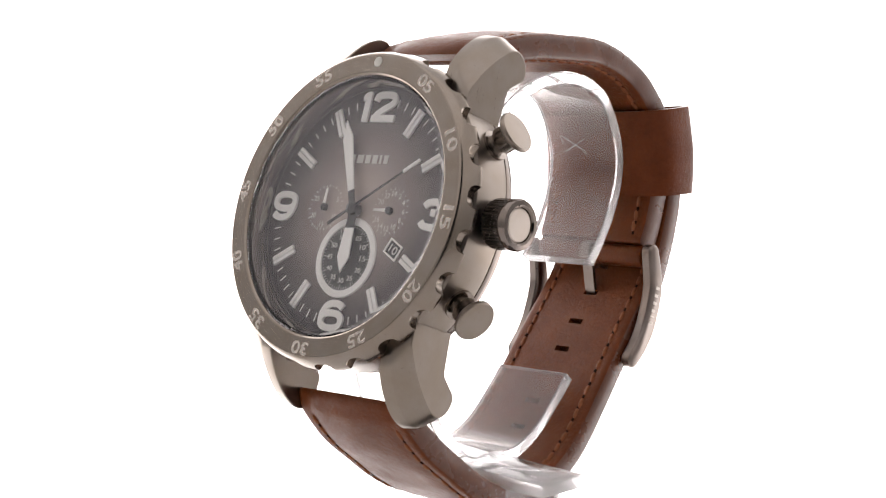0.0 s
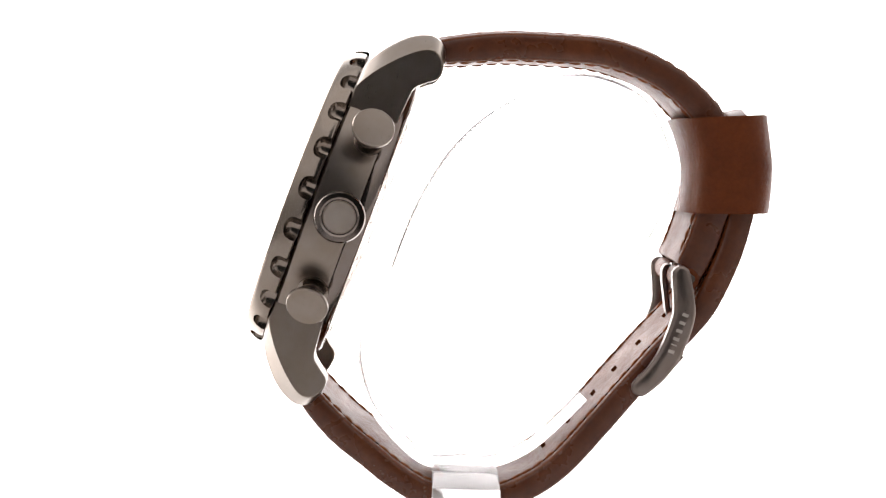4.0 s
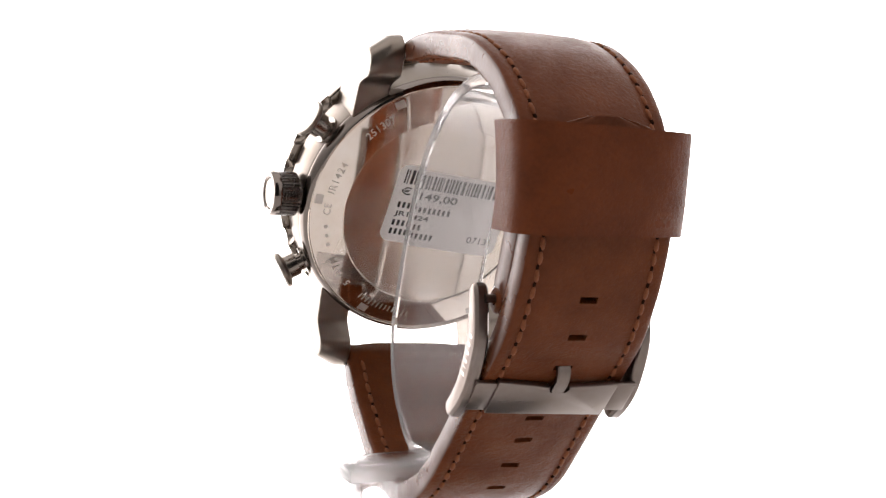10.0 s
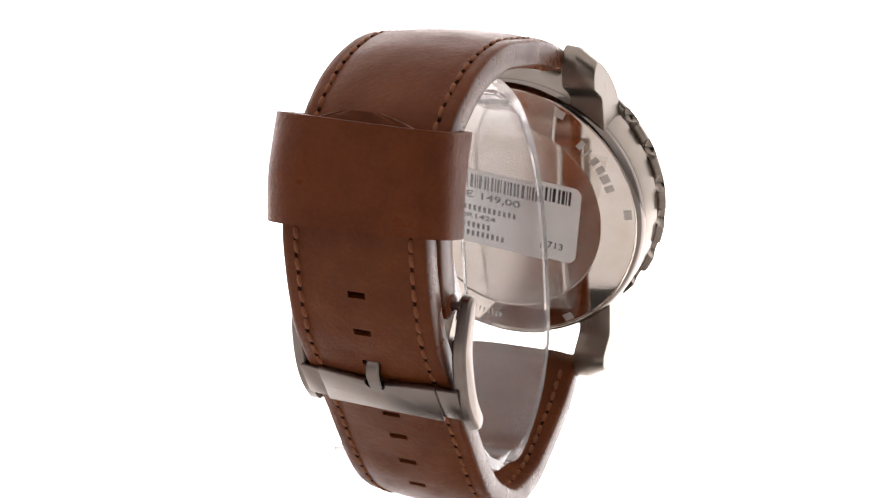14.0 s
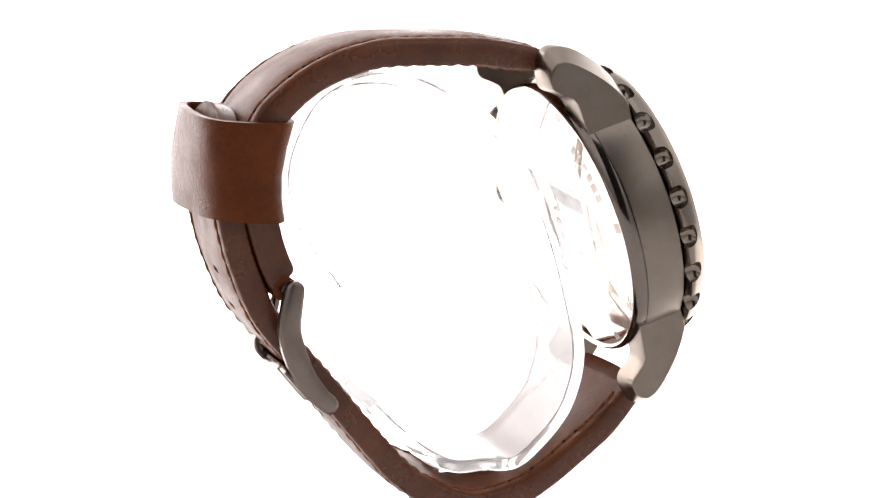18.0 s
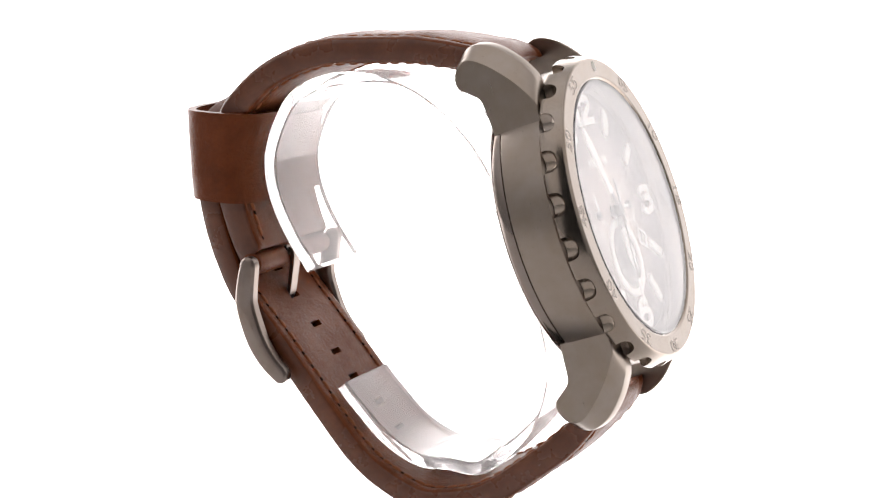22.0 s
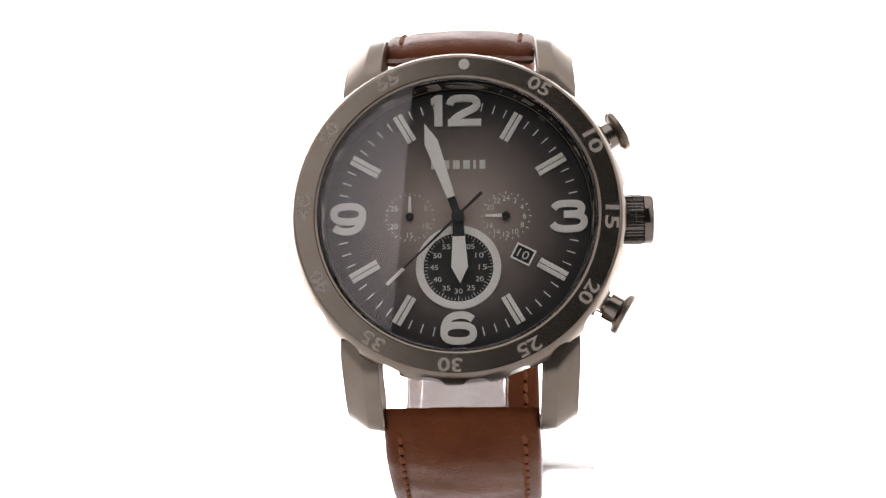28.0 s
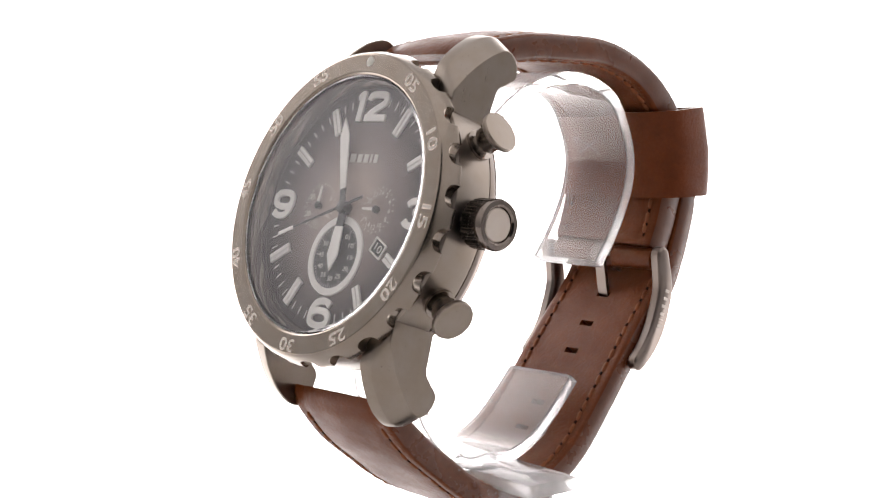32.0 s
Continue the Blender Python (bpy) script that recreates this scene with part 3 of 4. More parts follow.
def case_back():
    back = part("case_back", lathe([(23.7, -8.6), (23.65, -8.95), (23.4, -9.05), (23.3, -9.072), (17.9, -10.278), (17.8, -10.29), (17.6, -10.1)], 160), POLISHED, watch, "polished steel case back with engraved rim")
    part("back_centre", lathe([(17.7, -9.6), (17.55, -10.02), (0, -10.02)], 128), SATIN, back, "satin centre of the case back")
    part("rim_line", lathe([(23.6, -8.9), (23.66, -9.3), (23.76, -9.37), (23.88, -9.36), (23.95, -9.2)], 160), POLISHED, back, "thin bright edge round the case back")
    flip = Matrix.Rotation(math.pi, 4, "Y")
    for a in (5, 62, 118, 176, 242, 298):
        m = flip @ Matrix.Rotation(radians(a), 4, "Z")
        part("key_slot", moved(box(-0.7, 0.7, -0.9, 0.9, -0.05, 0.03), Matrix.Translation((22.4, 0, 9.28)) @ Matrix.Rotation(radians(12.6), 4, "Y")), ENGRAVED, back, "small rectangular key slot", 0, m)
    for text, a, step in (("251307", 138, 2.8), ("JR1424", 172, 3.1), ("CE", 182, 3.4), ("5 ATM", 225, 3.9)):
        for k, ch in enumerate(text):
            if ch == " ":
                continue
            m = flip @ Matrix.Rotation(radians(a - step * k - 90), 4, "Z") @ mm(0, 20.7, 9.665, -12.6)
            placed("engraved_letter", lettering(ch, None, 1.3, 0.03, 0.01), ENGRAVED, back, smooth=0, at=m)
    # engraving that cannot be read, as short thin bars
    for a0, a1 in ((236, 264),):
        for b in np.arange(a0, a1, 2.3):
            m = flip @ Matrix.Rotation(radians(b - 90), 4, "Z")
            part("engraved_bar", moved(box(-0.13, 0.13, -0.6, 0.6, -0.02, 0.02), Matrix.Translation((0, 20.7, 9.66)) @ Matrix.Rotation(radians(-12.6), 4, "X")), ENGRAVED, back, smooth=0, at=m)
    for a in (190, 195, 200):
        m = flip @ Matrix.Rotation(radians(a - 90), 4, "Z") @ mm(0, 20.7, 9.665, -12.6)
        part("engraved_dot", lathe([(0.38, 0.0), (0.34, 0.03), (0, 0.03)], 12), ENGRAVED, back, smooth=0, at=m)
    # maker's mark as six plain blocks
    for k, w in enumerate((1.2, 1.5, 1.25, 1.25, 0.45, 1.0)):
        m = flip @ Matrix.Rotation(radians(19.5 + 5.2 * k - 90), 4, "Z")
        block = moved(box(-w / 2, w / 2, -0.8, 0.8, -0.02, 0.02), Matrix.Translation((0, 20.4, 9.73)) @ Matrix.Rotation(radians(-12.6), 4, "X"))
        part("maker_mark", block, ENGRAVED, back, smooth=0, at=m)
    # price sticker, seen from behind
    m = flip @ mm(2.0, 0.3, 10.03, 0, 0, -7.5)
    label = part("price_label", rounded_card(23.0, 14.8, 1.6, 0.0, 0.1), PAPER, back, "white price sticker with barcode", 0, m)
    rng = random.Random(4)
    x = -10.2
    while x < 9.8:
        w = rng.choice((0.18, 0.26, 0.42, 0.55))
        part("barcode_bar", box(x, x + w, 3.9, 6.6, 0.105, 0.13), INK, label, smooth=0)
        x += w + rng.choice((0.2, 0.28, 0.45))
    placed("price", lettering("€ 149,00", 10.8, 1.75, 0.03, 0.02), INK, label, smooth=0, at=mm(-4.7, 2.4, 0.12))
    placed("label_numeral", lettering("0713", 4.0, 1.3, 0.03, 0.0), INK, label, smooth=0, at=mm(7.0, -4.6, 0.12))
    placed("label_code", lettering("JR1424", 6.4, 1.25, 0.03, 0.02), INK, label, smooth=0, at=mm(-6.9, -2.0, 0.12))
    for y, w in ((-0.2, 9.6), (-3.7, 5.4), (-5.4, 7.8)):
        x = -10.0
        while x < -10.0 + w:
            part("label_bar", box(x, x + 0.5, y - 0.55, y + 0.55, 0.105, 0.13), INK, label, smooth=0)
            x += 0.95
    bm = bmesh.new()
    bmesh.ops.create_grid(bm, x_segments=40, y_segments=40, size=16.0)
    for vert in bm.verts:
        vert.co.z = 10.5 + 0.22 * noise.noise(vert.co * 0.17) + 0.1 * noise.noise(vert.co * 0.5)
    ring = bmesh.ops.extrude_face_region(bm, geom=list(bm.faces))
    bmesh.ops.translate(bm, vec=(0, 0, 0.06), verts=[g for g in ring["geom"] if isinstance(g, bmesh.types.BMVert)])
    film = part("protective_film", moved(bm, Matrix.Rotation(radians(-12), 4, "Z")), FILM, back, "loose clear protective film", 60, flip)
    film.visible_shadow = False


def rounded_card(w, h, r, z0, z1):
    pts = []
    for cx, cy, a0 in ((w / 2 - r, h / 2 - r, 0), (-w / 2 + r, h / 2 - r, 90), (-w / 2 + r, -h / 2 + r, 180), (w / 2 - r, -h / 2 + r, 270)):
        for k in range(7):
            a = radians(a0 + 15 * k)
            pts.append((cx + r * math.cos(a), cy + r * math.sin(a)))
    return prism(pts, z0, z1)


# ---- strap ----
ACROSS = (-1.0, -0.985, -0.945, -0.88, -0.79, -0.70, -0.5, -0.125, 0.125, 0.5, 0.70, 0.79, 0.88, 0.945, 0.985, 1.0)
DROP = (0.85, 0.32, 0.03, -0.1, 0.12, -0.25, -0.55, -0.7, -0.7, -0.55, -0.25, 0.12, -0.1, 0.03, 0.32, 0.85)


def band(name, points, width, thick, holes, label, pitch, lead, tail, tip=False, pad=0.85, side_step=0.0):
    """A padded leather band swept along its outer face, with real holes and a row of stitches along each edge."""
    path, far = spline(points, 0.55)
    tan, nor = outward(path)
    total = far[-1]
    bm = bmesh.new()
    rings = []
    for k, s in enumerate(far):
        f = s / total
        w = np.interp(f, *zip(*width)) / 2
        d = np.interp(f, *zip(*thick))
        if tip and s > total - 9:
            e = (s - total + 9) / 9
            w *= math.sqrt(max(0.06, 1 - e ** 3.2))
        wob = 0.06 * noise.noise((s * 0.15, 0, 3))
        up, low = [], []
        for a, q in zip(ACROSS, DROP):
            x = a * w + side_step * min(1.0, s / 60) + 0.08 * noise.noise((s * 0.2, a, 7))
            swell = 0.10 * noise.noise((s * 0.25, a * 3, 1))
            o = path[k] - nor[k] * (q * pad * np.interp(f, (0.45, 0.7), (1.0, 0.45)) + wob + swell * (1 if abs(a) < 0.9 else 0))
            i = path[k] - nor[k] * (d - max(q, 0) * 0.8 + wob)
            up.append(bm.verts.new((x, o[0], o[1])))
            low.append(bm.verts.new((x, i[0], i[1])))
        rings.append((up, low))
    cut = set()
    for h in holes:
        cut |= {k for k in range(len(far) - 1) if abs((far[k] + far[k + 1]) / 2 - h) < 0.78}
    n = len(ACROSS)
    for k, ((u0, l0), (u1, l1)) in enumerate(zip(rings, rings[1:])):
        for j in range(n - 1):
            if k in cut and j == 7:
                bm.faces.new((u0[7], l0[7], l1[7], u1[7]))
                bm.faces.new((u0[8], u1[8], l1[8], l0[8]))
                if k - 1 not in cut:
                    bm.faces.new((u0[7], u0[8], l0[8], l0[7]))
                if k + 1 not in cut:
                    bm.faces.new((u1[7], l1[7], l1[8], u1[8]))
                continue
            rim = [bm.faces.new((u0[j], u0[j + 1], u1[j + 1], u1[j])), bm.faces.new((l0[j], l1[j], l1[j + 1], l0[j + 1]))]
            for f in rim:
                f.material_index = 1 if j in (0, n - 2) else 0
        for f in (bm.faces.new((u0[0], u1[0], l1[0], l0[0])), bm.faces.new((u0[-1], l0[-1], l1[-1], u1[-1]))):
            f.material_index = 1
    for up, low in (rings[0], rings[-1]):
        for j in range(n - 1):
            bm.faces.new((up[j], low[j], low[j + 1], up[j + 1]))
    strap = part(name, bm, LEATHER, watch, label, 50)
    strap.data.materials.append(EDGE)
    # stitches
    stitch = None
    rng = random.Random(len(points))
    for s in np.arange(lead, total - tail, pitch):
        k = int(np.searchsorted(far, s))
        f = s / total
        w = np.interp(f, *zip(*width)) / 2
        d = np.interp(f, *zip(*thick))
        for sx in (-1, 1):
            for face in (0, 1):
                centre = path[k] - nor[k] * (0.05 if face == 0 else d - 0.1)
                t3 = Vector((0, tan[k][0], tan[k][1]))
                n3 = Vector((0, nor[k][0], nor[k][1])) * (1 if face == 0 else -1)
                x3 = t3.cross(n3)
                m = Matrix((x3, t3, n3)).transposed().to_4x4()
                m.translation = Vector((sx * (w * 0.795) + side_step * min(1.0, s / 60), centre[0], centre[1])) * MM
                m = m @ pose(0, 0, 0, 0, 0, rng.uniform(-4, 4) + 5)
                if stitch is None:
                    sb = bmesh.new()
                    bmesh.ops.create_uvsphere(sb, u_segments=8, v_segments=6, radius=1.0)
                    bmesh.ops.transform(sb, matrix=Matrix.Diagonal((0.43, pitch * 0.43, 0.42, 1)), verts=sb.verts)
                    for f in sb.faces:
                        f.material_index = 0
                    dip = bmesh.ops.create_uvsphere(sb, u_segments=6, v_segments=4, radius=1.0)
                    bmesh.ops.transform(sb, matrix=Matrix.Translation((0, pitch * 0.5, -0.02)) @ Matrix.Diagonal((0.34, 0.5, 0.2, 1)), verts=dip["verts"])
                    for f in {f for v in dip["verts"] for f in v.link_faces}:
                        f.material_index = 1
                    stitch = part("stitch", sb, THREAD, strap, smooth=80, at=m)
                    stitch.data.materials.append(HOLE)
                else:
                    placed("stitch", stitch.data, THREAD, strap, smooth=0, at=m)
    return strap


SHORT = [(28.7, -7.75), (29.6, -7.85), (30.8, -8.7), (32.4, -10.7), (36.2, -18.2), (38.6, -25.0), (41.25, -33.8), (42.0, -39.5), (41.65, -45.7), (40.2, -51.4), (36.95, -57.7), (31.4, -62.1), (26.0, -64.1), (20.8, -64.3), (14.8, -64.4), (10.8, -64.0), (8.9, -63.2), (8.2, -62.0)]
LONG = [(-28.6, -7.6), (-29.5, -7.6), (-30.6, -8.2), (-32.4, -9.7), (-35.9, -15.7), (-38.3, -22.5), (-40.1, -28.0), (-41.0, -34.5), (-39.3, -43.8), (-33.7, -50.7), (-28.3, -54.6), (-21.9, -57.4), (-10.6, -61.6), (-4.0, -64.2), (1.8, -66.6), (6.5, -68.1), (13.6, -68.8), (20.0, -68.6), (27.0, -67.5), (33.5, -65.0), (39.4, -61.5)]


def straps():
    short = band("upper_strap", SHORT, [(0, 24.3), (0.1, 25.0), (0.4, 25.2), (1, 22.8)], [(0, 2.0), (0.008, 2.7), (0.03, 3.6), (0.1, 4.3), (0.5, 4.4), (0.72, 5.2), (0.95, 5.0), (0.98, 4.3), (1, 3.0)], (), "short brown padded leather strap half", 2.65, 5.0, 6.0, pad=1.25)
    fold_stitches(short)
    pin_loops(short)
    path, far = spline(LONG, 0.55)
    spots = []
    for v in (13.2, 7.0, 0.8, -5.2, -10.9, -16.5, -22.5, -28.2):
        back = [k for k in range(len(path)) if path[k][1] < -40]
        k = min(back, key=lambda j: abs(path[j][0] - v))
        spots.append(far[k])
    band("lower_strap", LONG, [(0, 24.3), (0.1, 25.0), (0.35, 24.8), (1, 22.9)], [(0, 2.0), (0.006, 2.7), (0.02, 3.6), (0.08, 4.3), (0.68, 4.0), (0.76, 4.2), (0.93, 4.2), (1, 3.0)], spots, "long brown leather strap half with punched holes", 2.65, 6.0, 9.0, True, side_step=0.25)


def pin_loops(strap):
    """The strap end wraps the buckle pin on both sides of the prong."""
    for u0, u1 in ((-11.8, -1.7), (1.7, 11.8)):
        bm = lathe([(0.72, u0), (1.5, u0), (1.95, u0 + 0.35), (2.0, u0 + 0.8), (2.0, u1 - 0.8), (1.95, u1 - 0.35), (1.5, u1), (0.72, u1)], 28, True)
        part("pin_loop", moved(bm, Matrix.Translation((0, 9.5, -61.7)) @ Matrix.Rotation(math.pi / 2, 4, "Y")), LEATHER, strap, "leather folded round the pin", 40)


def fold_stitches(strap):
    """A row of stitches across the inner face, where the strap end is folded round the pin."""
    sb = bmesh.new()
    bmesh.ops.create_uvsphere(sb, u_segments=8, v_segments=6, radius=1.0)
    bmesh.ops.transform(sb, matrix=Matrix.Diagonal((1.25, 0.42, 0.34, 1)), verts=sb.verts)
    first = part("stitch", sb, THREAD, strap, smooth=80, at=mm(-8.0, 13.9, -60.0, 2, 0, 6))
    for k in range(1, 6):
        placed("stitch", first.data, THREAD, strap, smooth=0, at=mm(-8.0 + 3.2 * k, 13.9 + 0.3 * (k % 2), -60.0, 2, 0, 8 * (-1) ** k))


def keeper():
    """Wide leather loop round both strap layers."""
    inner = [(33.5, -50.9), (30.0, -53.4), (26.3, -55.5), (22.8, -56.7), (19.4, -57.3)]
    outer = [(39.5, -65.5), (36.0, -67.0), (32.3, -68.5), (28.5, -69.7), (24.6, -70.7)]
    bm = bmesh.new()
    rings = []
    skew = (0.045, 0.0, -0.045, -0.055, -0.055)           # the loop sits twisted, and its upper lip curls the other way
    for (a, b), (c, d), twist in zip(inner, outer, skew):
        p, q = Vector((a, b)), Vector((c, d))
        loop_out, loop_in = [], []
        depth = (q - p).length
        way = (q - p).normalized()
        for grow, store in ((0.0, loop_out), (1.25, loop_in)):
            x, z = 14.6 - grow, depth / 2 - grow
            for k in range(56):
                t = 2 * math.pi * k / 56
                c, e = math.cos(t), math.sin(t)
                uu = x * math.copysign(abs(c) ** 0.62, c)
                zz = z * math.copysign(abs(e) ** 0.62, e)
                pt = (p + q) / 2 + way * zz
                store.append(bm.verts.new((uu + 0.25, pt.x + 0.02 * uu, pt.y + twist * uu * (0.5 + 0.5 * zz / z))))
        rings.append((loop_out, loop_in))
    n = len(rings[0][0])
    for (o0, i0), (o1, i1) in zip(rings, rings[1:]):
        for k in range(n):
            j = (k + 1) % n
            bm.faces.new((o0[k], o0[j], o1[j], o1[k]))
            bm.faces.new((i0[k], i1[k], i1[j], i0[j]))
    for o, i in (rings[0], rings[-1]):
        for k in range(n):
            j = (k + 1) % n
            bm.faces.new((o[k], i[k], i[j], o[j]))
    part("strap_keeper", bm, LEATHER_KEEPER, watch, "wide chestnut leather strap keeper loop", 40)


def buckle():
    line, far = spline([(10.0, -60.0), (6.4, -61.9), (3.2, -63.0), (-2.6, -63.0), (-6.6, -62.0), (-9.6, -60.5)], 0.9)
    tan, nor = outward(line)
    half = [1.85 - 0.35 * abs(2 * f / far[-1] - 1) ** 2 for f in far]

    def outline(inset):
        """Closed outline of a side bar, drawn in by the inset."""
        h = [q - inset for q in half]
        upper = [tuple(line[k] + nor[k] * h[k]) for k in range(len(line))]
        lower = [tuple(line[k] - nor[k] * h[k]) for k in range(len(line))]
        caps = []
        for k, sign in ((-1, 1), (0, -1)):
            caps.append([tuple(line[k] + h[k] * (sign * tan[k] * math.sin(radians(d)) + sign * nor[k] * math.cos(radians(d)))) for d in (30, 60, 90, 120, 150)])
        return upper + caps[0] + lower[::-1] + caps[1]

    def side_bar(u0, u1):
        bm = bmesh.new()
        loops = []
        for u, inset in ((u0, 0.6), (u0 + 0.12, 0.3), (u0 + 0.45, 0.0), (u1 - 0.45, 0.0), (u1 - 0.12, 0.3), (u1, 0.6)):
            loops.append([bm.verts.new((u, a, c)) for a, c in outline(inset)])
        n = len(loops[0])
        for p, q in zip(loops, loops[1:]):
            for k in range(n):
                bm.faces.new((p[k], p[(k + 1) % n], q[(k + 1) % n], q[k]))
        bm.faces.new(loops[0])
        bm.faces.new(loops[-1][::-1])
        return bm

    frame_part = part("buckle_frame", side_bar(12.5, 14.8), STEEL_PALE, watch, "worn pale steel buckle frame", 40)
    lean = Matrix(((1, 0, 0, 0), (0.022, 1, 0, -0.28), (0.028, 0, 1, -0.36), (0, 0, 0, 1)))   # the buckle sits a little askew
    part("buckle_side", moved(side_bar(-14.8, -12.5), lean), STEEL_PALE, frame_part, "curved steel side bar", 40)
    # maker's mark on the outer side as plain bars
    for k, v in enumerate((4.4, 3.0, 1.6, 0.2, -1.0, -2.0)):
        w = 0.55 if k != 4 else 0.2
        part("maker_mark", side([(v - w, -63.45), (v, -63.45), (v, -62.4), (v - w, -62.4)], 14.76, 14.83), ENGRAVED, frame_part, smooth=0)
    m = lean @ Matrix.Translation((0, -5.1, -63.9)) @ Matrix.Rotation(radians(-21), 4, "X")
    plate = prism([(-10.0, -3.9), (10.0, -3.9), (10.0, 3.5), (1.6, 3.2), (1.5, 1.9), (-1.5, 1.9), (-1.6, 3.2), (-10.0, 3.5)], -0.9, 0.3, 0.22)
    for vert in plate.verts:
        vert.co.z -= 0.5 * (1 - (vert.co.x / 10) ** 2)
    part("cross_bar", moved(plate, m), STEEL_PALE, frame_part, "wide worn steel bar notched for the prong")
    for s in (-1, 1):
        end = box(9.9, 13.4, -3.4, 3.0, -0.65, 0.2, 0.2)
        part("bar_end", moved(end, m @ Matrix.Rotation(0 if s > 0 else math.pi, 4, "Z")), STEEL_PALE, frame_part, "narrower bar end")
    pin = lathe([(0, -13.4), (0.7, -13.4), (0.7, 13.4), (0, 13.4)], 16)
    part("buckle_pin", moved(pin, Matrix.Translation((0, 9.9, -61.9)) @ Matrix.Rotation(math.pi / 2, 4, "Y")), STEEL_PALE, frame_part, "steel pin")
    line, _ = spline([(10.6, -60.9), (10.0, -59.6), (8.6, -59.7), (5.6, -61.2), (2.9, -62.7), (1.4, -64.2), (0.6, -66.1), (-0.5, -66.75), (-1.8, -66.75), (-3.6, -66.0)], 0.5)
    tan, nor = outward(line)
    bm = bmesh.new()
    loops = []
    for k in range(len(line)):
        loops.append([bm.verts.new((x, *(line[k] + nor[k] * h))) for x, h in ((-1.1, -0.4), (1.1, -0.4), (1.1, 0.25), (0.85, 0.5), (-0.85, 0.5), (-1.1, 0.25))])
    for p, q in zip(loops, loops[1:]):
        for k in range(6):
            bm.faces.new((p[k], p[(k + 1) % 6], q[(k + 1) % 6], q[k]))
    bm.faces.new(loops[0])
    bm.faces.new(loops[-1][::-1])
    part("prong", bm, STEEL_PALE, frame_part, "pale steel prong through the strap hole")


case()
bezel()
dial_face()
minute_pointer, seconds_pointer = pointers()
crown_and_pushers()
case_back()
straps()
keeper()
buckle()

# ---- the acrylic holder ----
holder = tagged(new("watch_stand"), "clear acrylic c-shaped watch stand with foot on the white table", "display stand")
TO_HOLDER = DIAL_POSE


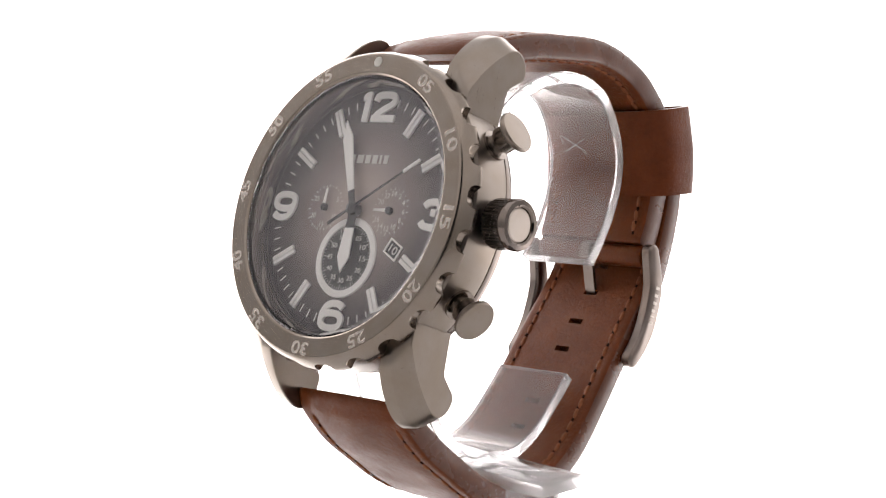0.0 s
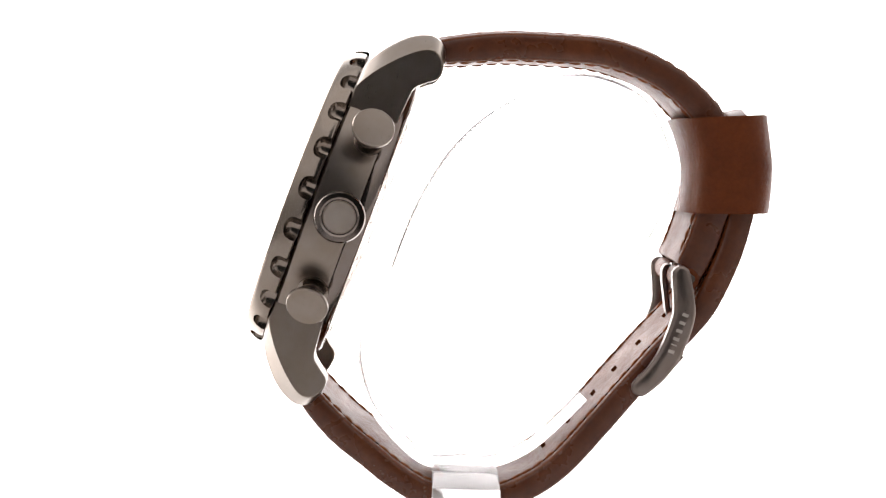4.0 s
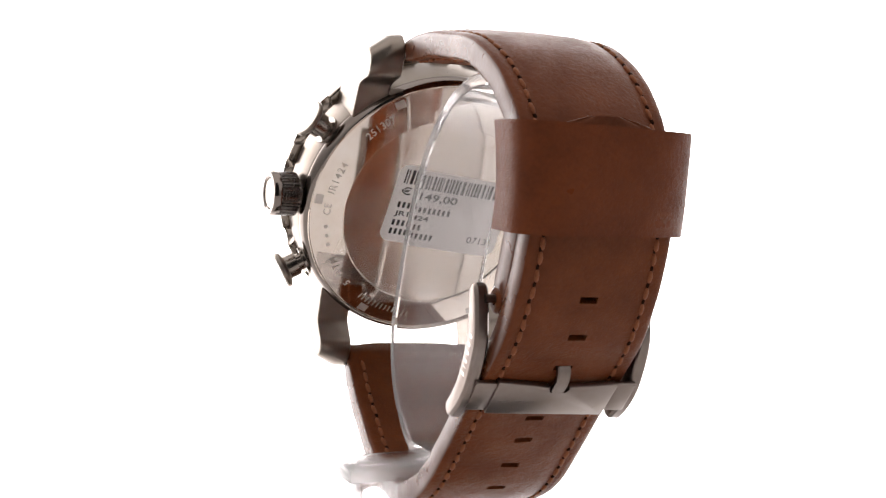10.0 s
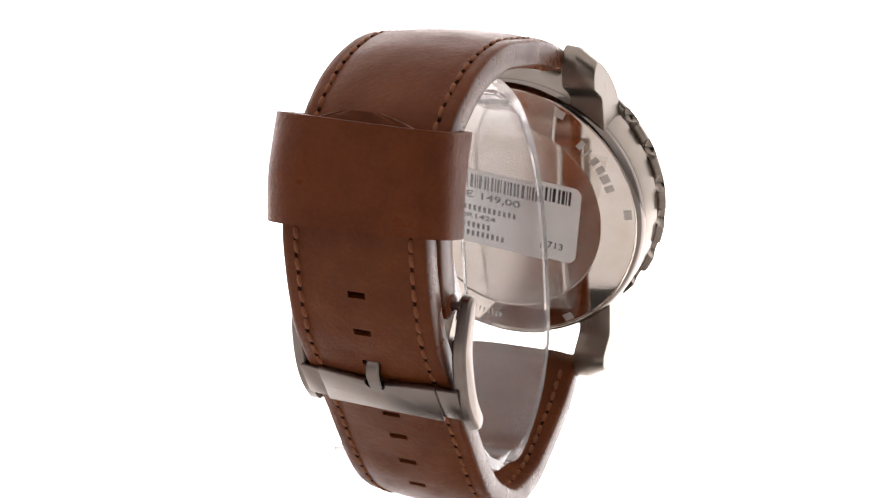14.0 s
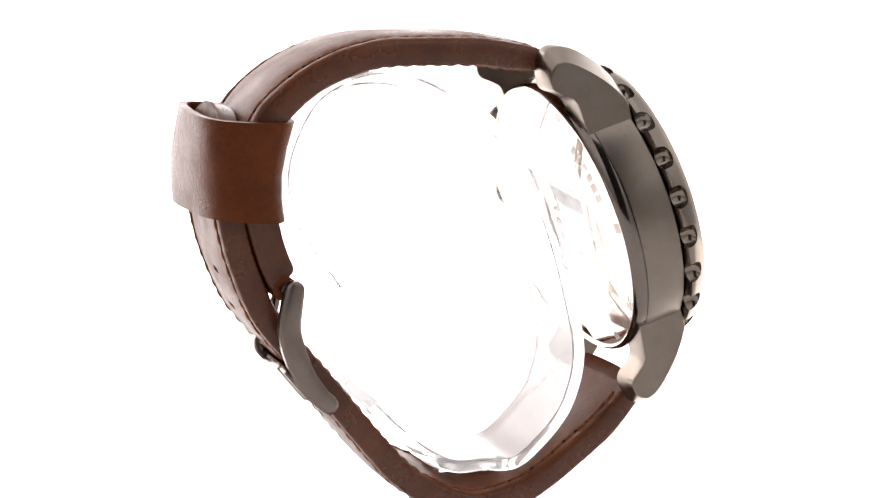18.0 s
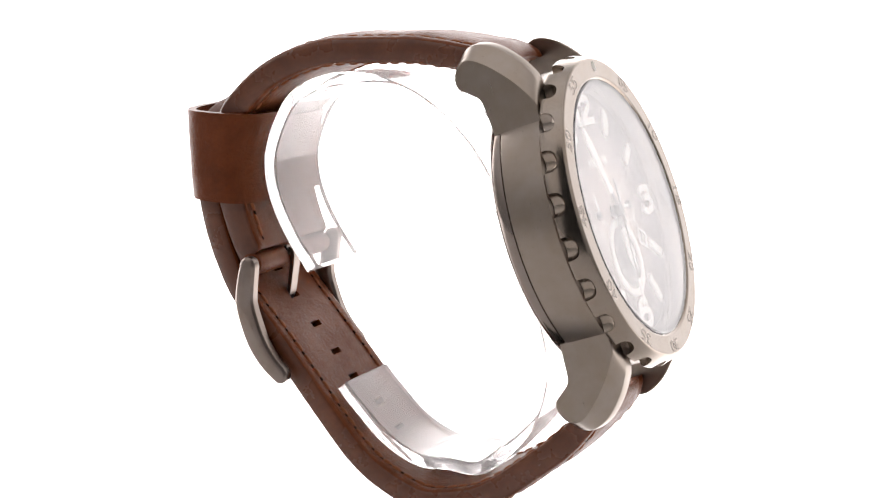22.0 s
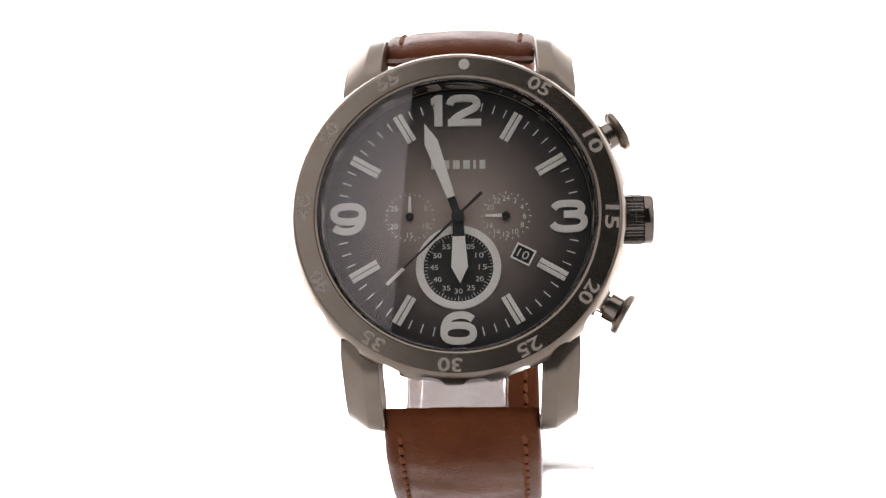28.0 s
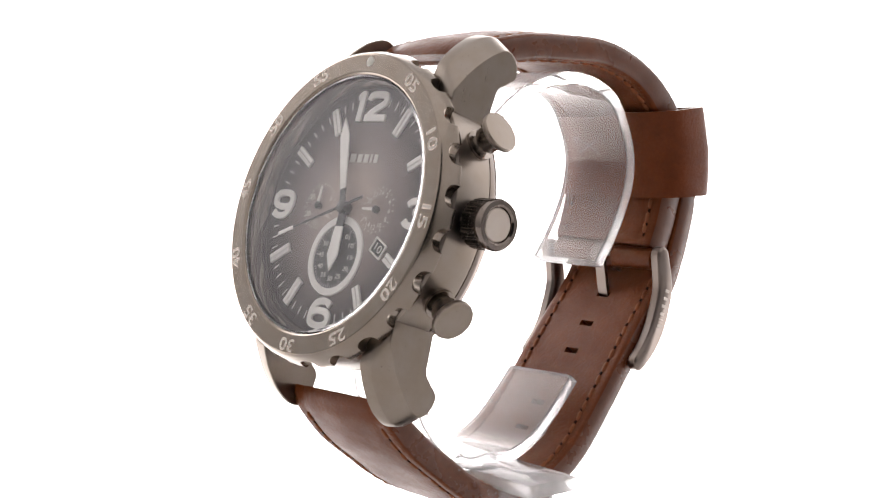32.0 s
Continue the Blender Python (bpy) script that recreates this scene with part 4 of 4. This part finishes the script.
def holder_parts():
    loop = [(5.3, -53.2), (10.0, -54.7), (15.4, -55.8), (21.0, -56.0), (26.4, -54.7), (31.5, -51.1), (35.4, -46.2), (36.4, -40.0), (35.2, -33.5), (32.0, -27.5), (26.3, -21.5), (18.0, -16.8), (9.0, -14.4), (0.0, -13.6), (-11.0, -13.9),
            (-21.4, -15.2), (-29.5, -20.2), (-34.0, -27.2), (-35.6, -33.0), (-33.6, -38.4), (-31.7, -43.7), (-26.9, -48.6), (-20.0, -52.3), (-15.6, -54.2)]
    path, far = spline(loop, 1.0)
    tan, nor = outward(path)
    bm = bmesh.new()
    rings = []
    for k in range(len(path)):
        o, i = path[k], path[k] - nor[k] * 2.2
        a = -0.85 + 0.012 * o[0]                           # the ring leans a little to one side
        rings.append([bm.verts.new((a + x, *q)) for x, q in ((-7.65, o), (7.65, o), (7.9, o - nor[k] * 0.25), (7.9, i + nor[k] * 0.25), (7.65, i), (-7.65, i), (-7.9, i + nor[k] * 0.25), (-7.9, o - nor[k] * 0.25))])
    for p, q in zip(rings, rings[1:]):
        for k in range(8):
            bm.faces.new((p[k], p[(k + 1) % 8], q[(k + 1) % 8], q[k]))
    bm.faces.new(rings[0])
    bm.faces.new(rings[-1][::-1])
    ring = part("c_ring", bm, ACRYLIC, holder, "bent clear acrylic ring with a faint haze", 30, TO_HOLDER)
    ring.visible_shadow = False
    # a small crossed scratch on the outer face
    for du, dv, turn, size in ((0.3, 0.2, 59, 6.2), (0.5, -0.2, -61, 5.4), (-2.4, 1.0, 20, 1.6), (2.6, -1.6, 75, 0.9)):
        k = min(range(len(path)), key=lambda j: (path[j][0] - 28.8) ** 2 + (path[j][1] + 54.2) ** 2)
        u3, t3, n3 = Vector((1, 0, 0)), Vector((0, tan[k][0], tan[k][1])), Vector((0, nor[k][0], nor[k][1]))
        m = Matrix((u3, t3, n3)).transposed().to_4x4()
        m.translation = (Vector((-3.6 + du, *path[k])) + t3 * dv) * MM
        part("scratch", box(-0.1, 0.1, -size / 2, size / 2, -0.01, 0.02), SCRATCH, ring, "pale scuffed line", 0, m @ Matrix.Rotation(radians(turn), 4, "Z"))
    top = EYE / MM - 70.2
    part("arm", box(-2.6, 22.6, -5.5, 5.5, top - 2.3, top, 0.35), ACRYLIC_SAWN, holder, "milky acrylic side arm", 30)
    part("post", prism([(11.2 + 8.4 * math.copysign(abs(math.cos(a)) ** 0.5, math.cos(a)), 4.4 * math.copysign(abs(math.sin(a)) ** 0.5, math.sin(a))) for a in np.linspace(0, 2 * math.pi, 40, endpoint=False)], 5.0, top - 2.31, 0.0), ACRYLIC_SAWN, holder, "milky acrylic post", 30)
    part("base", box(-26.0, 34.0, -30.0, 30.0, 0.0, 4.99, 0.8), ACRYLIC, holder, "clear acrylic base plate", 30)


holder_parts()


# ---- what moves ----
def motions():
    turn, stand = [], []
    for k in range(65):
        t = 0.5 * k
        r = Matrix.Rotation(radians(-SPIN * (t - FRONT)), 4, "Z")
        turn.append((t, r @ DIAL_POSE))
        stand.append((t, r))
    walk(watch, turn)
    walk(holder, stand)
    walk(minute_pointer, [(t, Matrix.Rotation(radians(21.9 - 0.1 * t), 4, "Z")) for t in (0, 8, 16, 24, 32)])
    ticks = []
    for k in range(33):
        m = Matrix.Rotation(radians(-(57.5 + 6 * k)), 4, "Z")
        ticks.append((k, m))
        if k < 32:
            ticks.append((k + 0.9, m))
    walk(seconds_pointer, ticks)


motions()
